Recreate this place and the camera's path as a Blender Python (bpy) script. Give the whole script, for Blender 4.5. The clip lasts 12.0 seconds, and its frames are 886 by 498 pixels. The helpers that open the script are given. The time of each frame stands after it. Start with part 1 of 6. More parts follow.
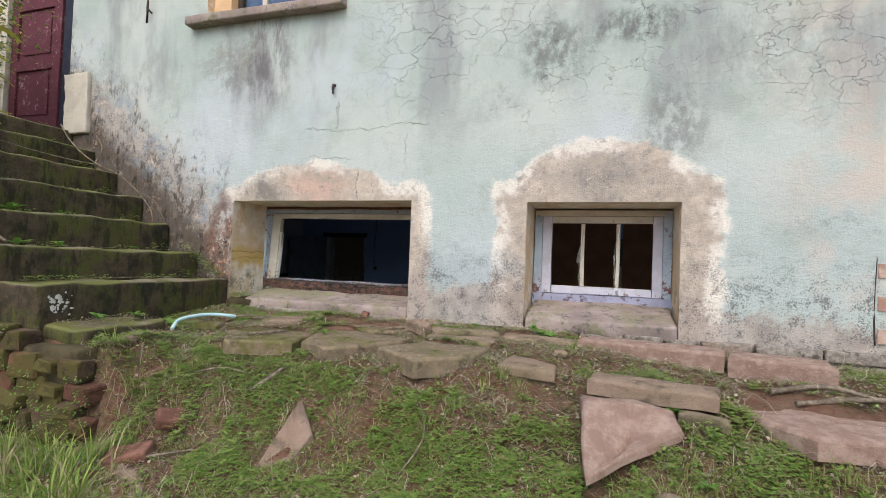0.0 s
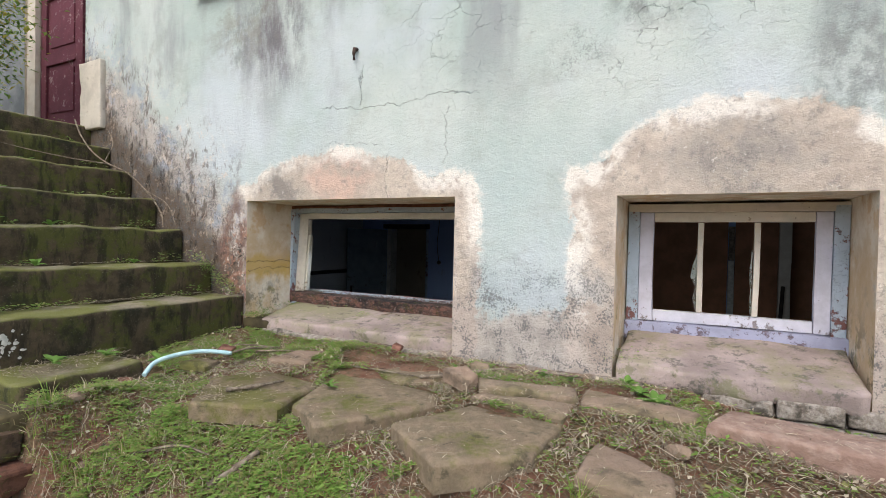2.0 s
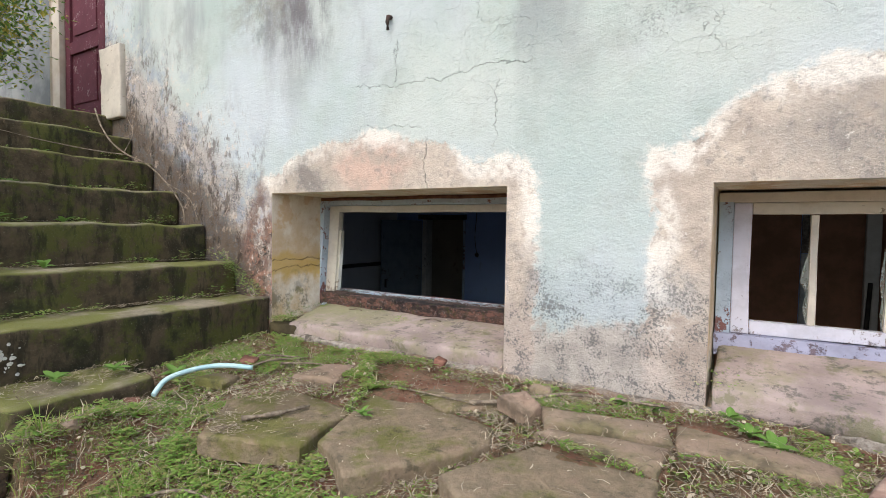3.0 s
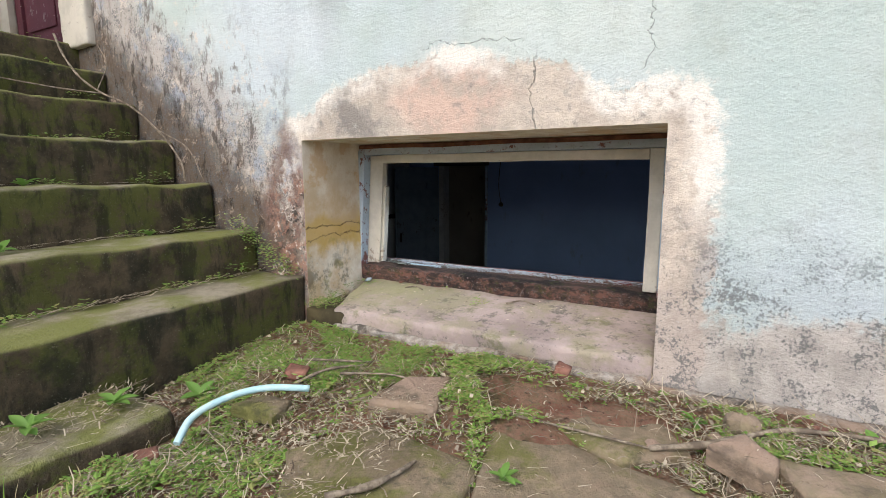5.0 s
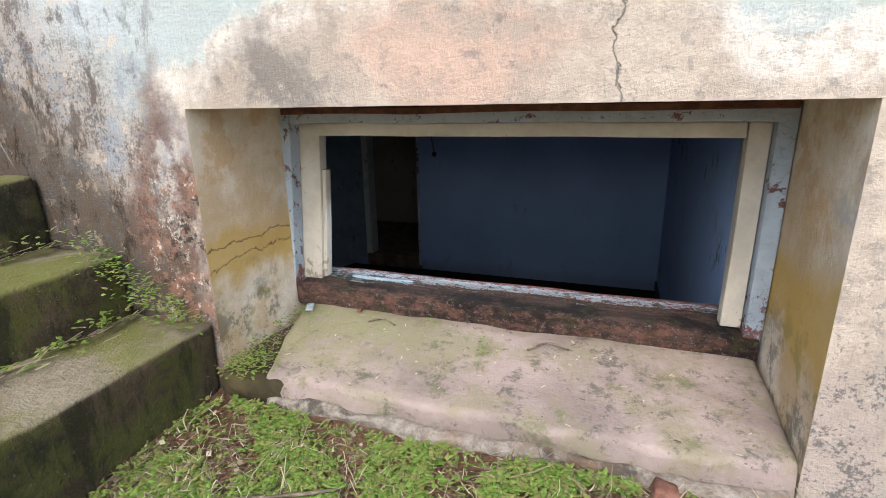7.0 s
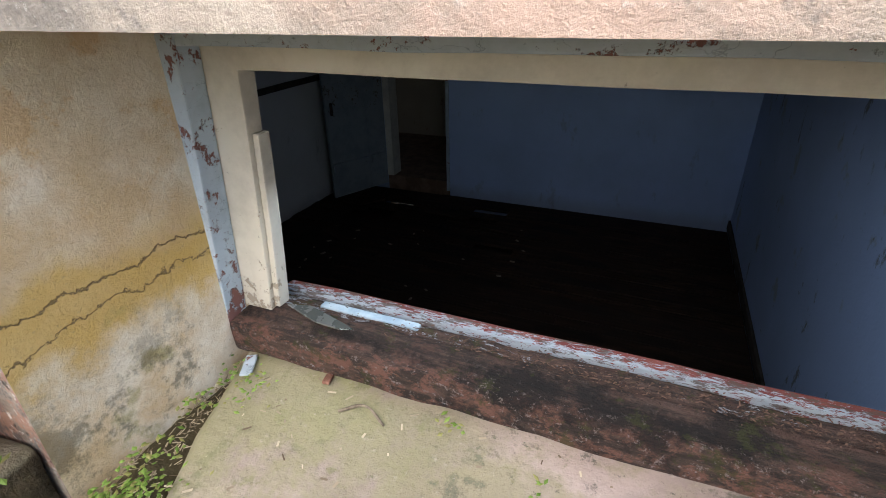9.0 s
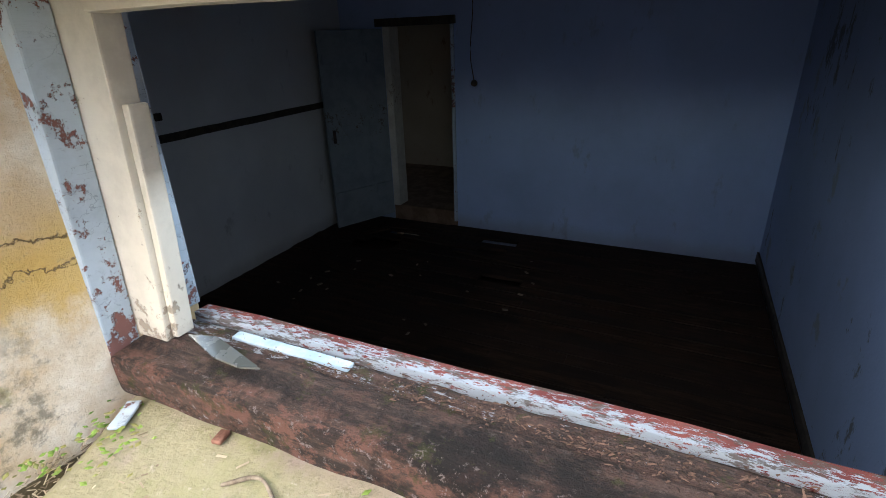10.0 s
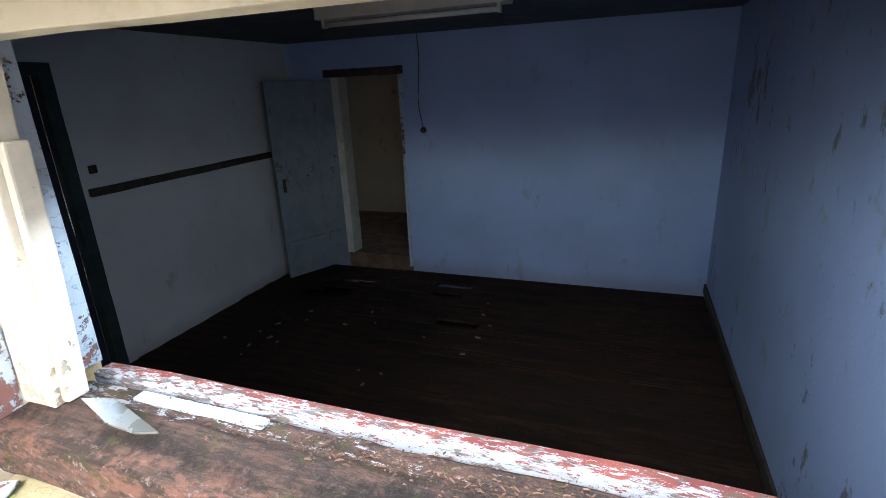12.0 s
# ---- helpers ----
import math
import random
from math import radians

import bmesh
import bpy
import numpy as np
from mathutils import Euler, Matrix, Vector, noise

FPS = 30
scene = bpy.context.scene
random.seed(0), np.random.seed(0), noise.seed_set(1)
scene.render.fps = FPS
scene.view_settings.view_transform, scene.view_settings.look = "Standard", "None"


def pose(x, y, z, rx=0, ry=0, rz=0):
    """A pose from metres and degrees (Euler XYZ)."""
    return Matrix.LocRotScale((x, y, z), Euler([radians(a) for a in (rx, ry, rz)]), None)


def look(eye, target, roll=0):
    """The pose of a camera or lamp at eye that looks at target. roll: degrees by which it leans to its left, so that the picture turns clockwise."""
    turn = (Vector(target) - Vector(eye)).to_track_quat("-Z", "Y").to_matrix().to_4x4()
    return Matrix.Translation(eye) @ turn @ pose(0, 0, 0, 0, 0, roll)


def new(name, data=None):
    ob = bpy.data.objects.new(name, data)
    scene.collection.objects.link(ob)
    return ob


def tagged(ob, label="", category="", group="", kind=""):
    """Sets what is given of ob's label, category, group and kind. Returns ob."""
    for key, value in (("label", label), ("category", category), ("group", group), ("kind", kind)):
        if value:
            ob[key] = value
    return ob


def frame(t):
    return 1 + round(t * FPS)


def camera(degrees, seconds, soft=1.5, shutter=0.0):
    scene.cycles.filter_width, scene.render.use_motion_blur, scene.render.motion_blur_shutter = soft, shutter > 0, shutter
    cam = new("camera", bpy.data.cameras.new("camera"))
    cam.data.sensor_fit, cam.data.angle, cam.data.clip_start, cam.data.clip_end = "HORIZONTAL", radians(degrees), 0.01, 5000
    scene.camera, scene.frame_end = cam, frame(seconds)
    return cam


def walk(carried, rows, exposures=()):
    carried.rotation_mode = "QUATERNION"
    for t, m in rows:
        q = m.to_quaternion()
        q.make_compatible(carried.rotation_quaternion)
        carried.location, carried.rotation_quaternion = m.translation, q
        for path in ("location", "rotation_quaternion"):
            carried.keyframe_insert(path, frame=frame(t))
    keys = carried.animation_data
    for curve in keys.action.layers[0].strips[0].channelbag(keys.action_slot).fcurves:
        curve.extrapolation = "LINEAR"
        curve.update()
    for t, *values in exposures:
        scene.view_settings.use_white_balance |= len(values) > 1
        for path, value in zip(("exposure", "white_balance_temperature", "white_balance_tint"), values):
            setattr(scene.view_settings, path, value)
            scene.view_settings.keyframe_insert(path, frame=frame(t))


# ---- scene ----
cam = camera(82.8, 12.0, 0.7)
PATH = [
    (0, (0.074, 0.095, 1.483), (-0.554, 1.993, 1.531), 2.2),
    (0.5, (0.104, 0.297, 1.532), (-0.73, 2.114, 1.586), 1.5),
    (1, (-0.091, 0.609, 1.575), (-0.883, 2.446, 1.617), 2.5),
    (1.5, (-0.122, 0.843, 1.605), (-0.871, 2.698, 1.589), 3.0),
    (2, (-0.118, 1.076, 1.687), (-1.031, 2.855, 1.652), 1.3),
    (2.5, (-0.217, 1.227, 1.706), (-1.26, 2.932, 1.637), 0.8),
    (2.7, (-0.287, 1.303, 1.713), (-1.309, 3.021, 1.641), 1.2),
    (4.3, (-0.789, 1.648, 1.783), (-1.892, 3.301, 1.565), -1.4),
    (4.5, (-0.889, 1.675, 1.778), (-2.001, 3.32, 1.531), -1.3),
    (5, (-1.177, 1.794, 1.779), (-2.153, 3.513, 1.477), -0.3),
    (5.5, (-1.379, 1.965, 1.833), (-2.335, 3.681, 1.46), -0.3),
    (6, (-1.551, 2.132, 1.898), (-2.529, 3.825, 1.475), -2.0),
    (6.5, (-1.755, 2.318, 1.935), (-2.531, 4.097, 1.452), -0.7),
    (7, (-1.824, 2.462, 1.941), (-2.46, 4.275, 1.384), -1.0),
    (7.5, (-1.786, 2.722, 1.94), (-2.393, 4.534, 1.351), -3.0),
    (7.7, (-1.785, 2.823, 2.01), (-2.42, 4.615, 1.39), -3.7),
    (9.3, (-2.168, 3.455, 1.921), (-2.887, 5.066, 0.979), -0.7),
    (9.5, (-2.144, 3.519, 1.856), (-2.901, 5.133, 0.949), -1.1),
    (10, (-2.101, 3.632, 1.787), (-2.896, 5.289, 0.999), -2.0),
    (10.5, (-2.068, 3.703, 1.755), (-2.821, 5.423, 1.065), -2.3),
    (11, (-2.012, 3.734, 1.743), (-2.643, 5.518, 1.093), -1.3),
    (11.5, (-1.984, 3.731, 1.742), (-2.51, 5.548, 1.093), -0.6),
    (12, (-2.059, 3.695, 1.75), (-2.731, 5.473, 1.128), -2.6),
]
EXPOSURES = [(0.0, 0.70), (1.5, 0.82), (2.7, 0.94), (5.0, 1.06), (7.0, 1.2), (7.7, 1.25), (9.3, 1.32), (9.6, 1.42), (10.0, 1.95), (10.7, 2.6), (12.0, 3.0)]
walk(cam, [(t, look(eye, target, roll)) for t, eye, target, roll in PATH], EXPOSURES)

# ---- world, sun ----
world = bpy.data.worlds.new("sky")
scene.world = world
world.use_nodes = True
wn = world.node_tree
sky = wn.nodes.new("ShaderNodeTexSky")
sky.sky_type, sky.sun_disc = "NISHITA", False
sky.sun_elevation, sky.sun_rotation = radians(48), radians(175)
sky.dust_density, sky.air_density = 3.0, 1.0
wn.links.new(sky.outputs[0], wn.nodes["Background"].inputs[0])
wn.nodes["Background"].inputs[1].default_value = 0.15
sun = new("sun", bpy.data.lights.new("sun", "SUN"))
sun.data.energy, sun.data.angle, sun.data.color = 0.6, radians(50), (1.0, 0.97, 0.92)
sun.matrix_world = look((1, -8, 13.2), (0, 3, 1))
# area lamp added inside the open basement window to top up its sky light
glow = new("window_skylight", bpy.data.lights.new("window_skylight", "AREA"))
glow.data.shape, glow.data.size, glow.data.size_y = "RECTANGLE", 1.38, 0.5
glow.data.energy, glow.data.color, glow.data.spread = 2.7, (0.74, 0.86, 1.0), radians(170)
glow.matrix_world = look((-2.18, 4.46, 1.66), (-2.24, 4.81, 0.80))
# a second added lamp brightens the brown room behind the other window
glow_2 = new("window_sky_fill_2", bpy.data.lights.new("window_sky_fill_2", "AREA"))
glow_2.data.shape, glow_2.data.size, glow_2.data.size_y = "RECTANGLE", 0.8, 0.45
glow_2.data.energy, glow_2.data.color, glow_2.data.spread = 4.0, (0.74, 0.86, 1.0), radians(170)
glow_2.matrix_world = look((0.01, 4.40, 1.58), (0.2, 4.95, 1.2))

# ---- material tools ----


class X:
    """A shader value with arithmetic."""

    def __init__(self, nt, sock):
        self.nt, self.s = nt, sock

    def op(self, kind, *others):
        n = self.nt.nodes.new("ShaderNodeMath")
        n.operation = kind
        for i, o in enumerate((self, *others)):
            if isinstance(o, X):
                self.nt.links.new(o.s, n.inputs[i])
            else:
                n.inputs[i].default_value = o
        return X(self.nt, n.outputs[0])

    def __add__(self, o): return self.op("ADD", o)
    def __radd__(self, o): return self.op("ADD", o)
    def __sub__(self, o): return self.op("SUBTRACT", o)
    def __rsub__(self, o): return (self * -1.0) + o
    def __mul__(self, o): return self.op("MULTIPLY", o)
    def __rmul__(self, o): return self.op("MULTIPLY", o)
    def abs(self): return self.op("ABSOLUTE")
    def max(self, o): return self.op("MAXIMUM", o)
    def min(self, o): return self.op("MINIMUM", o)

    def step(self, a, b):
        """0 at a, 1 at b, smooth between."""
        n = self.nt.nodes.new("ShaderNodeMapRange")
        n.interpolation_type = "SMOOTHSTEP"
        flip = a > b
        n.inputs[1].default_value, n.inputs[2].default_value = min(a, b), max(a, b)
        n.inputs[3].default_value, n.inputs[4].default_value = (1, 0) if flip else (0, 1)
        self.nt.links.new(self.s, n.inputs[0])
        return X(self.nt, n.outputs[0])


class Surf:
    """A procedural material in the object's own metres."""

    def __init__(self, name):
        self.mat = bpy.data.materials.new(name)
        self.mat.use_nodes = True
        self.nt = self.mat.node_tree
        self.bsdf = self.nt.nodes["Principled BSDF"]
        self.co = self.nt.nodes.new("ShaderNodeTexCoord").outputs["Object"]
        sep = self.nt.nodes.new("ShaderNodeSeparateXYZ")
        self.nt.links.new(self.co, sep.inputs[0])
        self.x, self.y, self.z = [X(self.nt, o) for o in sep.outputs]

    def vec(self, stretch):
        n = self.nt.nodes.new("ShaderNodeVectorMath")
        n.operation = "MULTIPLY"
        n.inputs[1].default_value = stretch
        self.nt.links.new(self.co, n.inputs[0])
        return n.outputs[0]

    def noise(self, scale, detail=4, rough=0.6, stretch=(1, 1, 1), warp=0.0, at=(0, 0, 0)):
        n = self.nt.nodes.new("ShaderNodeTexNoise")
        n.inputs["Scale"].default_value, n.inputs["Detail"].default_value = scale, detail
        n.inputs["Roughness"].default_value, n.inputs["Distortion"].default_value = rough, warp
        v = self.nt.nodes.new("ShaderNodeVectorMath")
        v.operation = "ADD"
        v.inputs[1].default_value = at
        self.nt.links.new(self.vec(stretch), v.inputs[0])
        self.nt.links.new(v.outputs[0], n.inputs["Vector"])
        return X(self.nt, n.outputs[0])

    def cells(self, scale, feature="DISTANCE_TO_EDGE", warp=0.0, stretch=(1, 1, 1)):
        n = self.nt.nodes.new("ShaderNodeTexVoronoi")
        n.feature = feature
        n.inputs["Scale"].default_value = scale
        vec = self.vec(stretch)
        if warp:
            m = self.nt.nodes.new("ShaderNodeTexNoise")
            m.inputs["Scale"].default_value, m.inputs["Detail"].default_value = scale * 1.3, 5
            self.nt.links.new(vec, m.inputs["Vector"])
            a = self.nt.nodes.new("ShaderNodeVectorMath")
            a.operation = "MULTIPLY_ADD"
            a.inputs[1].default_value = (warp, warp, warp)
            self.nt.links.new(m.outputs["Color"], a.inputs[0])
            self.nt.links.new(vec, a.inputs[2])
            vec = a.outputs[0]
        self.nt.links.new(vec, n.inputs["Vector"])
        return X(self.nt, n.outputs["Distance"])

    def random(self):
        return X(self.nt, self.nt.nodes.new("ShaderNodeObjectInfo").outputs["Random"])

    def island(self):
        return X(self.nt, self.nt.nodes.new("ShaderNodeNewGeometry").outputs["Random Per Island"])

    def mix(self, a, b, fac):
        n = self.nt.nodes.new("ShaderNodeMix")
        n.data_type = "RGBA"
        for sock, v in ((n.inputs[6], a), (n.inputs[7], b)):
            if isinstance(v, tuple):
                sock.default_value = (*v, 1)
            else:
                self.nt.links.new(v, sock)
        if isinstance(fac, X):
            self.nt.links.new(fac.s, n.inputs[0])
        else:
            n.inputs[0].default_value = fac
        return n.outputs[2]

    def done(self, color, rough=0.85, height=None, depth=0.004, metal=0.0, spec=0.3):
        if isinstance(color, tuple):
            self.bsdf.inputs["Base Color"].default_value = (*color, 1)
        else:
            self.nt.links.new(color, self.bsdf.inputs["Base Color"])
        if isinstance(rough, X):
            self.nt.links.new(rough.s, self.bsdf.inputs["Roughness"])
        else:
            self.bsdf.inputs["Roughness"].default_value = rough
        self.bsdf.inputs["Metallic"].default_value = metal
        self.bsdf.inputs["Specular IOR Level"].default_value = spec
        if height is not None:
            b = self.nt.nodes.new("ShaderNodeBump")
            b.inputs["Strength"].default_value, b.inputs["Distance"].default_value = 1.0, depth
            self.nt.links.new(height.s, b.inputs["Height"])
            self.nt.links.new(b.outputs[0], self.bsdf.inputs["Normal"])
        return self.mat


# ---- materials ----


def box_distance(s, x0, x1, z0, z1):
    """Distance outside a rectangle of the wall, in metres."""
    dx = (s.x - (x0 + x1) / 2).abs() - (x1 - x0) / 2
    dz = (s.z - (z0 + z1) / 2).abs() - (z1 - z0) / 2
    dx, dz = dx.max(0.0), dz.max(0.0)
    return (dx * dx + dz * dz).op("SQRT")


def dome_distance(s, cx, z0, half, rise):
    """Distance outside a low arch that stands on z0."""
    u = (s.x - cx) * (1.0 / half)
    top = (1.0 - (u * u).min(1.0)).op("POWER", 0.6) * rise + z0
    return (s.z - top).max((u.abs() - 1.0) * half)


def facade_plaster():
    s = Surf("limewashed_plaster")
    n1, n2, n3 = s.noise(1.1, 6, 0.6), s.noise(7, 6, 0.65), s.noise(60, 4, 0.7)
    wob = (s.noise(5, 5, 0.65) - 0.5) * 0.36 + (s.noise(26, 6, 0.75, at=(2, 5, 1)) - 0.5) * 0.26
    wob2 = (s.noise(9, 5, 0.7, at=(7, 3, 1)) - 0.5) * 0.30
    mint = s.mix((0.42, 0.51, 0.47), (0.55, 0.61, 0.57), n1.step(0.35, 0.65))
    mint = s.mix(mint, (0.46, 0.55, 0.56), s.z.step(2.5, 1.9) * 0.4)
    mint = s.mix(mint, (0.36, 0.40, 0.36), s.noise(3.2, 7, 0.72, at=(6, 6, 6)).step(0.5, 0.68) * 0.5)
    mint = s.mix(mint, (0.56, 0.62, 0.66), s.noise(0.8, 4, at=(3, 1, 8)).step(0.5, 0.72) * 0.7)
    # pink worn paint far along the wall
    pinkzone = s.x.step(0.7, 1.8) * s.noise(2.2, 5, at=(5, 9, 2)).step(0.42, 0.62)
    mint = s.mix(mint, (0.66, 0.53, 0.45), pinkzone * 0.7)
    # grey weathering runs high on the wall
    streak = s.noise(1.6, 5, 0.6, stretch=(1.6, 1, 0.45), at=(2, 0, 4)).step(0.48, 0.68) * s.z.step(2.1, 3.0)
    mint = s.mix(mint, (0.27, 0.28, 0.29), streak * 0.7)
    # old dark stains
    for cx, cz, rx, rz, dark in ((-0.35, 3.0, 0.30, 0.30, 0.75), (0.22, 3.12, 0.38, 0.16, 0.85), (0.45, 2.45, 0.26, 0.34, 0.6), (-3.05, 3.1, 0.35, 0.3, 0.55), (1.0, 2.9, 0.5, 0.3, 0.35)):
        far = (((s.x - cx) * (1 / rx)).abs().op("POWER", 2.0) + ((s.z - cz) * (1 / rz)).abs().op("POWER", 2.0)).op("SQRT")
        mint = s.mix(mint, (0.15, 0.16, 0.155), (far + wob * 2.2).step(1.15, 0.35) * s.noise(9, 7, 0.75, stretch=(1.2, 1, 0.8), at=(cx, 1, cz)).step(0.38, 0.6) * dark)
    # dark run under the upper window sill
    run = ((s.x + 2.75).abs() + wob).step(0.34, 0.06) * s.z.step(2.5, 3.0) * s.noise(6, 6, 0.7, stretch=(1.5, 1, 0.4)).step(0.38, 0.6)
    mint = s.mix(mint, (0.15, 0.14, 0.15), run * 0.85)
    run2 = ((s.x + 3.15).abs() + wob).step(0.5, 0.1) * s.z.step(2.75, 3.2) * n2.step(0.42, 0.6)
    mint = s.mix(mint, (0.26, 0.25, 0.2), run2 * 0.5)
    # bare patches round the two low windows
    d1 = box_distance(s, -3.03, -1.33, 1.0, 1.95).min(dome_distance(s, -2.27, 1.95, 0.66, 0.19)) + wob * 0.45
    d2 = box_distance(s, -0.50, 0.55, 1.1, 1.98).min(dome_distance(s, 0.02, 1.9, 0.58, 0.30)) + wob * 0.45
    bare = d1.step(0.12, 0.09).max(d2.step(0.16, 0.13))
    lime = d1.step(0.0, 0.08) * d1.step(0.15, 0.11) * s.z.step(1.5, 1.75) * s.noise(2.4, 4, at=(7, 0, 5)).step(0.36, 0.56)
    lime = lime.max(d2.step(0.03, 0.10) * d2.step(0.20, 0.15) * s.noise(2.7, 3, at=(3, 0, 8)).step(0.36, 0.5))
    rawc = s.mix((0.43, 0.37, 0.31), (0.62, 0.55, 0.46), n2.step(0.35, 0.65))
    rawc = s.mix(rawc, (0.58, 0.38, 0.30), ((s.x + 2.2).abs() + (s.z - 2.08).abs() + wob * 0.4).step(0.36, 0.2) * n2.step(0.3, 0.55) * 0.6)
    rawc = s.mix(rawc, (0.17, 0.16, 0.15), ((s.x + 2.75).abs() + (s.z - 1.99).abs() + wob).step(0.34, 0.1) * n2.step(0.4, 0.55) * 0.8)
    rawc = s.mix(rawc, (0.22, 0.21, 0.2), ((s.x - 0.02).abs() * 0.7 + (s.z - 2.1).abs() + wob2).step(0.42, 0.1) * n2.step(0.35, 0.62) * 0.7)
    rawc = s.mix(rawc, (0.20, 0.19, 0.18), s.noise(16, 7, 0.75, at=(3, 8, 8)).step(0.54, 0.66) * 0.55)
    col = s.mix(mint, rawc, bare)
    col = s.mix(col, (0.80, 0.77, 0.70), lime * s.noise(13, 6, 0.7, at=(2, 2, 9)).step(0.34, 0.5) * 0.95)
    # fine peeling: pale flakes and grey grime over all bare plaster
    flake = s.noise(34, 7, 0.8, at=(6, 1, 3))
    col = s.mix(col, (0.74, 0.71, 0.65), flake.step(0.58, 0.63) * bare * s.noise(4, 4, at=(8, 3, 3)).step(0.42, 0.6) * 0.6)
    col = s.mix(col, (0.24, 0.22, 0.20), s.noise(21, 7, 0.8, at=(1, 7, 3)).step(0.55, 0.64) * bare * s.noise(3, 4, at=(2, 3, 9)).step(0.4, 0.6) * 0.6)
    # bare brown band climbing beside the steps and along the foot of the wall
    slope = s.z + s.x * 0.74 + 1.02
    band = (slope + wob * 1.3).step(0.78, 0.42) * s.x.step(-2.95, -3.12)
    foot = (s.z + wob * 1.4 + s.x.step(0.5, 0.9) * 0.14).step(1.38, 1.26)
    worn = s.mix((0.44, 0.38, 0.335), (0.30, 0.25, 0.215), n2.step(0.4, 0.62))
    col = s.mix(col, worn, band.max(foot) * 0.8)
    damp = s.noise(7, 7, 0.75, stretch=(1.4, 1, 0.7), at=(3, 3, 1))
    near = (slope + wob * 1.6).step(1.25, 0.5) * s.x.step(-2.95, -3.12)
    col = s.mix(col, (0.10, 0.075, 0.06), damp.step(0.52, 0.60) * near * 0.8)
    col = s.mix(col, (0.30, 0.36, 0.44), s.noise(5, 7, 0.7, at=(9, 9, 2)).step(0.52, 0.6) * near * 0.6)
    col = s.mix(col, (0.66, 0.58, 0.49), s.noise(12, 7, 0.8, at=(5, 2, 8)).step(0.56, 0.62) * near * 0.75)
    low = (slope + wob * 0.8).step(0.36, 0.10) * s.x.step(-3.0, -3.12)
    col = s.mix(col, (0.085, 0.06, 0.038), low * 0.9)
    scab = s.noise(9, 7, 0.75, stretch=(1.6, 1, 0.6), at=(4, 7, 7))
    col = s.mix(col, (0.03, 0.022, 0.016), scab.step(0.52, 0.6) * (slope + wob).step(0.55, 0.2) * s.x.step(-3.0, -3.12) * 0.85)
    col = s.mix(col, (0.42, 0.33, 0.26), s.noise(15, 7, 0.8, at=(8, 8, 4)).step(0.56, 0.62) * (slope + wob).step(0.6, 0.3) * s.x.step(-3.0, -3.12) * 0.7)
    mould = (s.noise(105, 6, 0.8, at=(1, 4, 2)) + s.noise(9, 7, 0.75, at=(9, 4, 2)) * 0.85).step(0.95, 1.02)
    mz = (s.z + wob).step(1.75, 1.3).max(band).max(s.noise(1.3, 3, at=(6, 6, 1)).step(0.6, 0.7) * 0.5)
    col = s.mix(col, (0.33, 0.38, 0.42), (s.z + wob).step(1.62, 1.35) * (s.z + wob * 1.4).step(1.30, 1.40) * s.x.step(-1.3, -1.2) * s.x.step(-0.45, -0.6) * 0.5)
    col = s.mix(col, (0.11, 0.115, 0.115), mould * mz * 0.8)
    col = s.mix(col, (0.15, 0.09, 0.07), ((s.x + 3.14).abs() * 1.2 + (s.z - 1.62).abs() * 0.5 + wob2).step(0.34, 0.1) * n2.step(0.36, 0.5) * 0.9)
    # flaked corner between the steps and the window
    corner = s.x.step(-3.34, -3.2) * s.x.step(-3.0, -3.04) * (s.z + wob * 1.5).step(1.95, 1.6)
    col = s.mix(col, (0.32, 0.17, 0.12), s.noise(14, 7, 0.78, at=(3, 3, 6)).step(0.5, 0.55) * corner * 0.75)
    col = s.mix(col, (0.66, 0.60, 0.53), s.noise(19, 7, 0.8, at=(6, 1, 6)).step(0.56, 0.60) * corner * 0.85)
    col = s.mix(col, (0.035, 0.03, 0.025), s.noise(16, 7, 0.8, at=(1, 8, 6)).step(0.55, 0.60) * corner * 0.9)
    # crazed cracks in the upper coat, a few long ones below
    crack = s.cells(5.2, warp=0.3, stretch=(1, 1, 1.5)).step(0.012, 0.003)
    cz = (s.z + (n1 - 0.5) * 1.1).step(2.35, 2.8) * s.noise(2.3, 5, at=(4, 4, 4)).step(0.36, 0.58) * (s.x.step(-1.9, -1.3) * 0.75 + 0.25)
    jag = (s.noise(3.5, 6, 0.7, at=(1, 1, 6)) - 0.5) * 0.22

    def fissure(off, lo, hi, axis, width=0.0035):
        along, across = (s.z, s.x) if axis == "z" else (s.x, s.z)
        return (across + jag - off).abs().step(width, width * 0.3) * along.step(lo, lo + 0.03) * along.step(hi, hi - 0.1)
    long = fissure(-1.83, 1.9, 2.24, "z", 0.005).max(fissure(2.52, -2.35, -1.2, "x")).max(fissure(-2.02, 2.5, 2.8, "z", 0.003))
    long = long.max(fissure(2.27, -2.35, -1.85, "x", 0.003)).max(fissure(-1.45, 2.1, 2.5, "z", 0.003))
    crk = (crack * cz).max(long)
    col = s.mix(col, (0.13, 0.14, 0.125), crk * 0.55)
    speck = n3.step(0.60, 0.70) * n2.step(0.42, 0.6)
    col = s.mix(col, (0.2, 0.2, 0.18), speck * 0.5)
    grain = s.noise(115, 5, 0.8, at=(5, 3, 5))
    col = s.mix(col, (0.78, 0.79, 0.76), grain.step(0.60, 0.70) * 0.35)
    col = s.mix(col, (0.20, 0.20, 0.19), grain.step(0.40, 0.30) * 0.30)
    h = n3 * 0.5 + n2 * 0.8 + s.noise(28, 4, 0.7) * 0.5 - crk * 1.0 - bare * 0.25 + grain * 0.45
    return s.done(col, 0.93, h, 0.008)


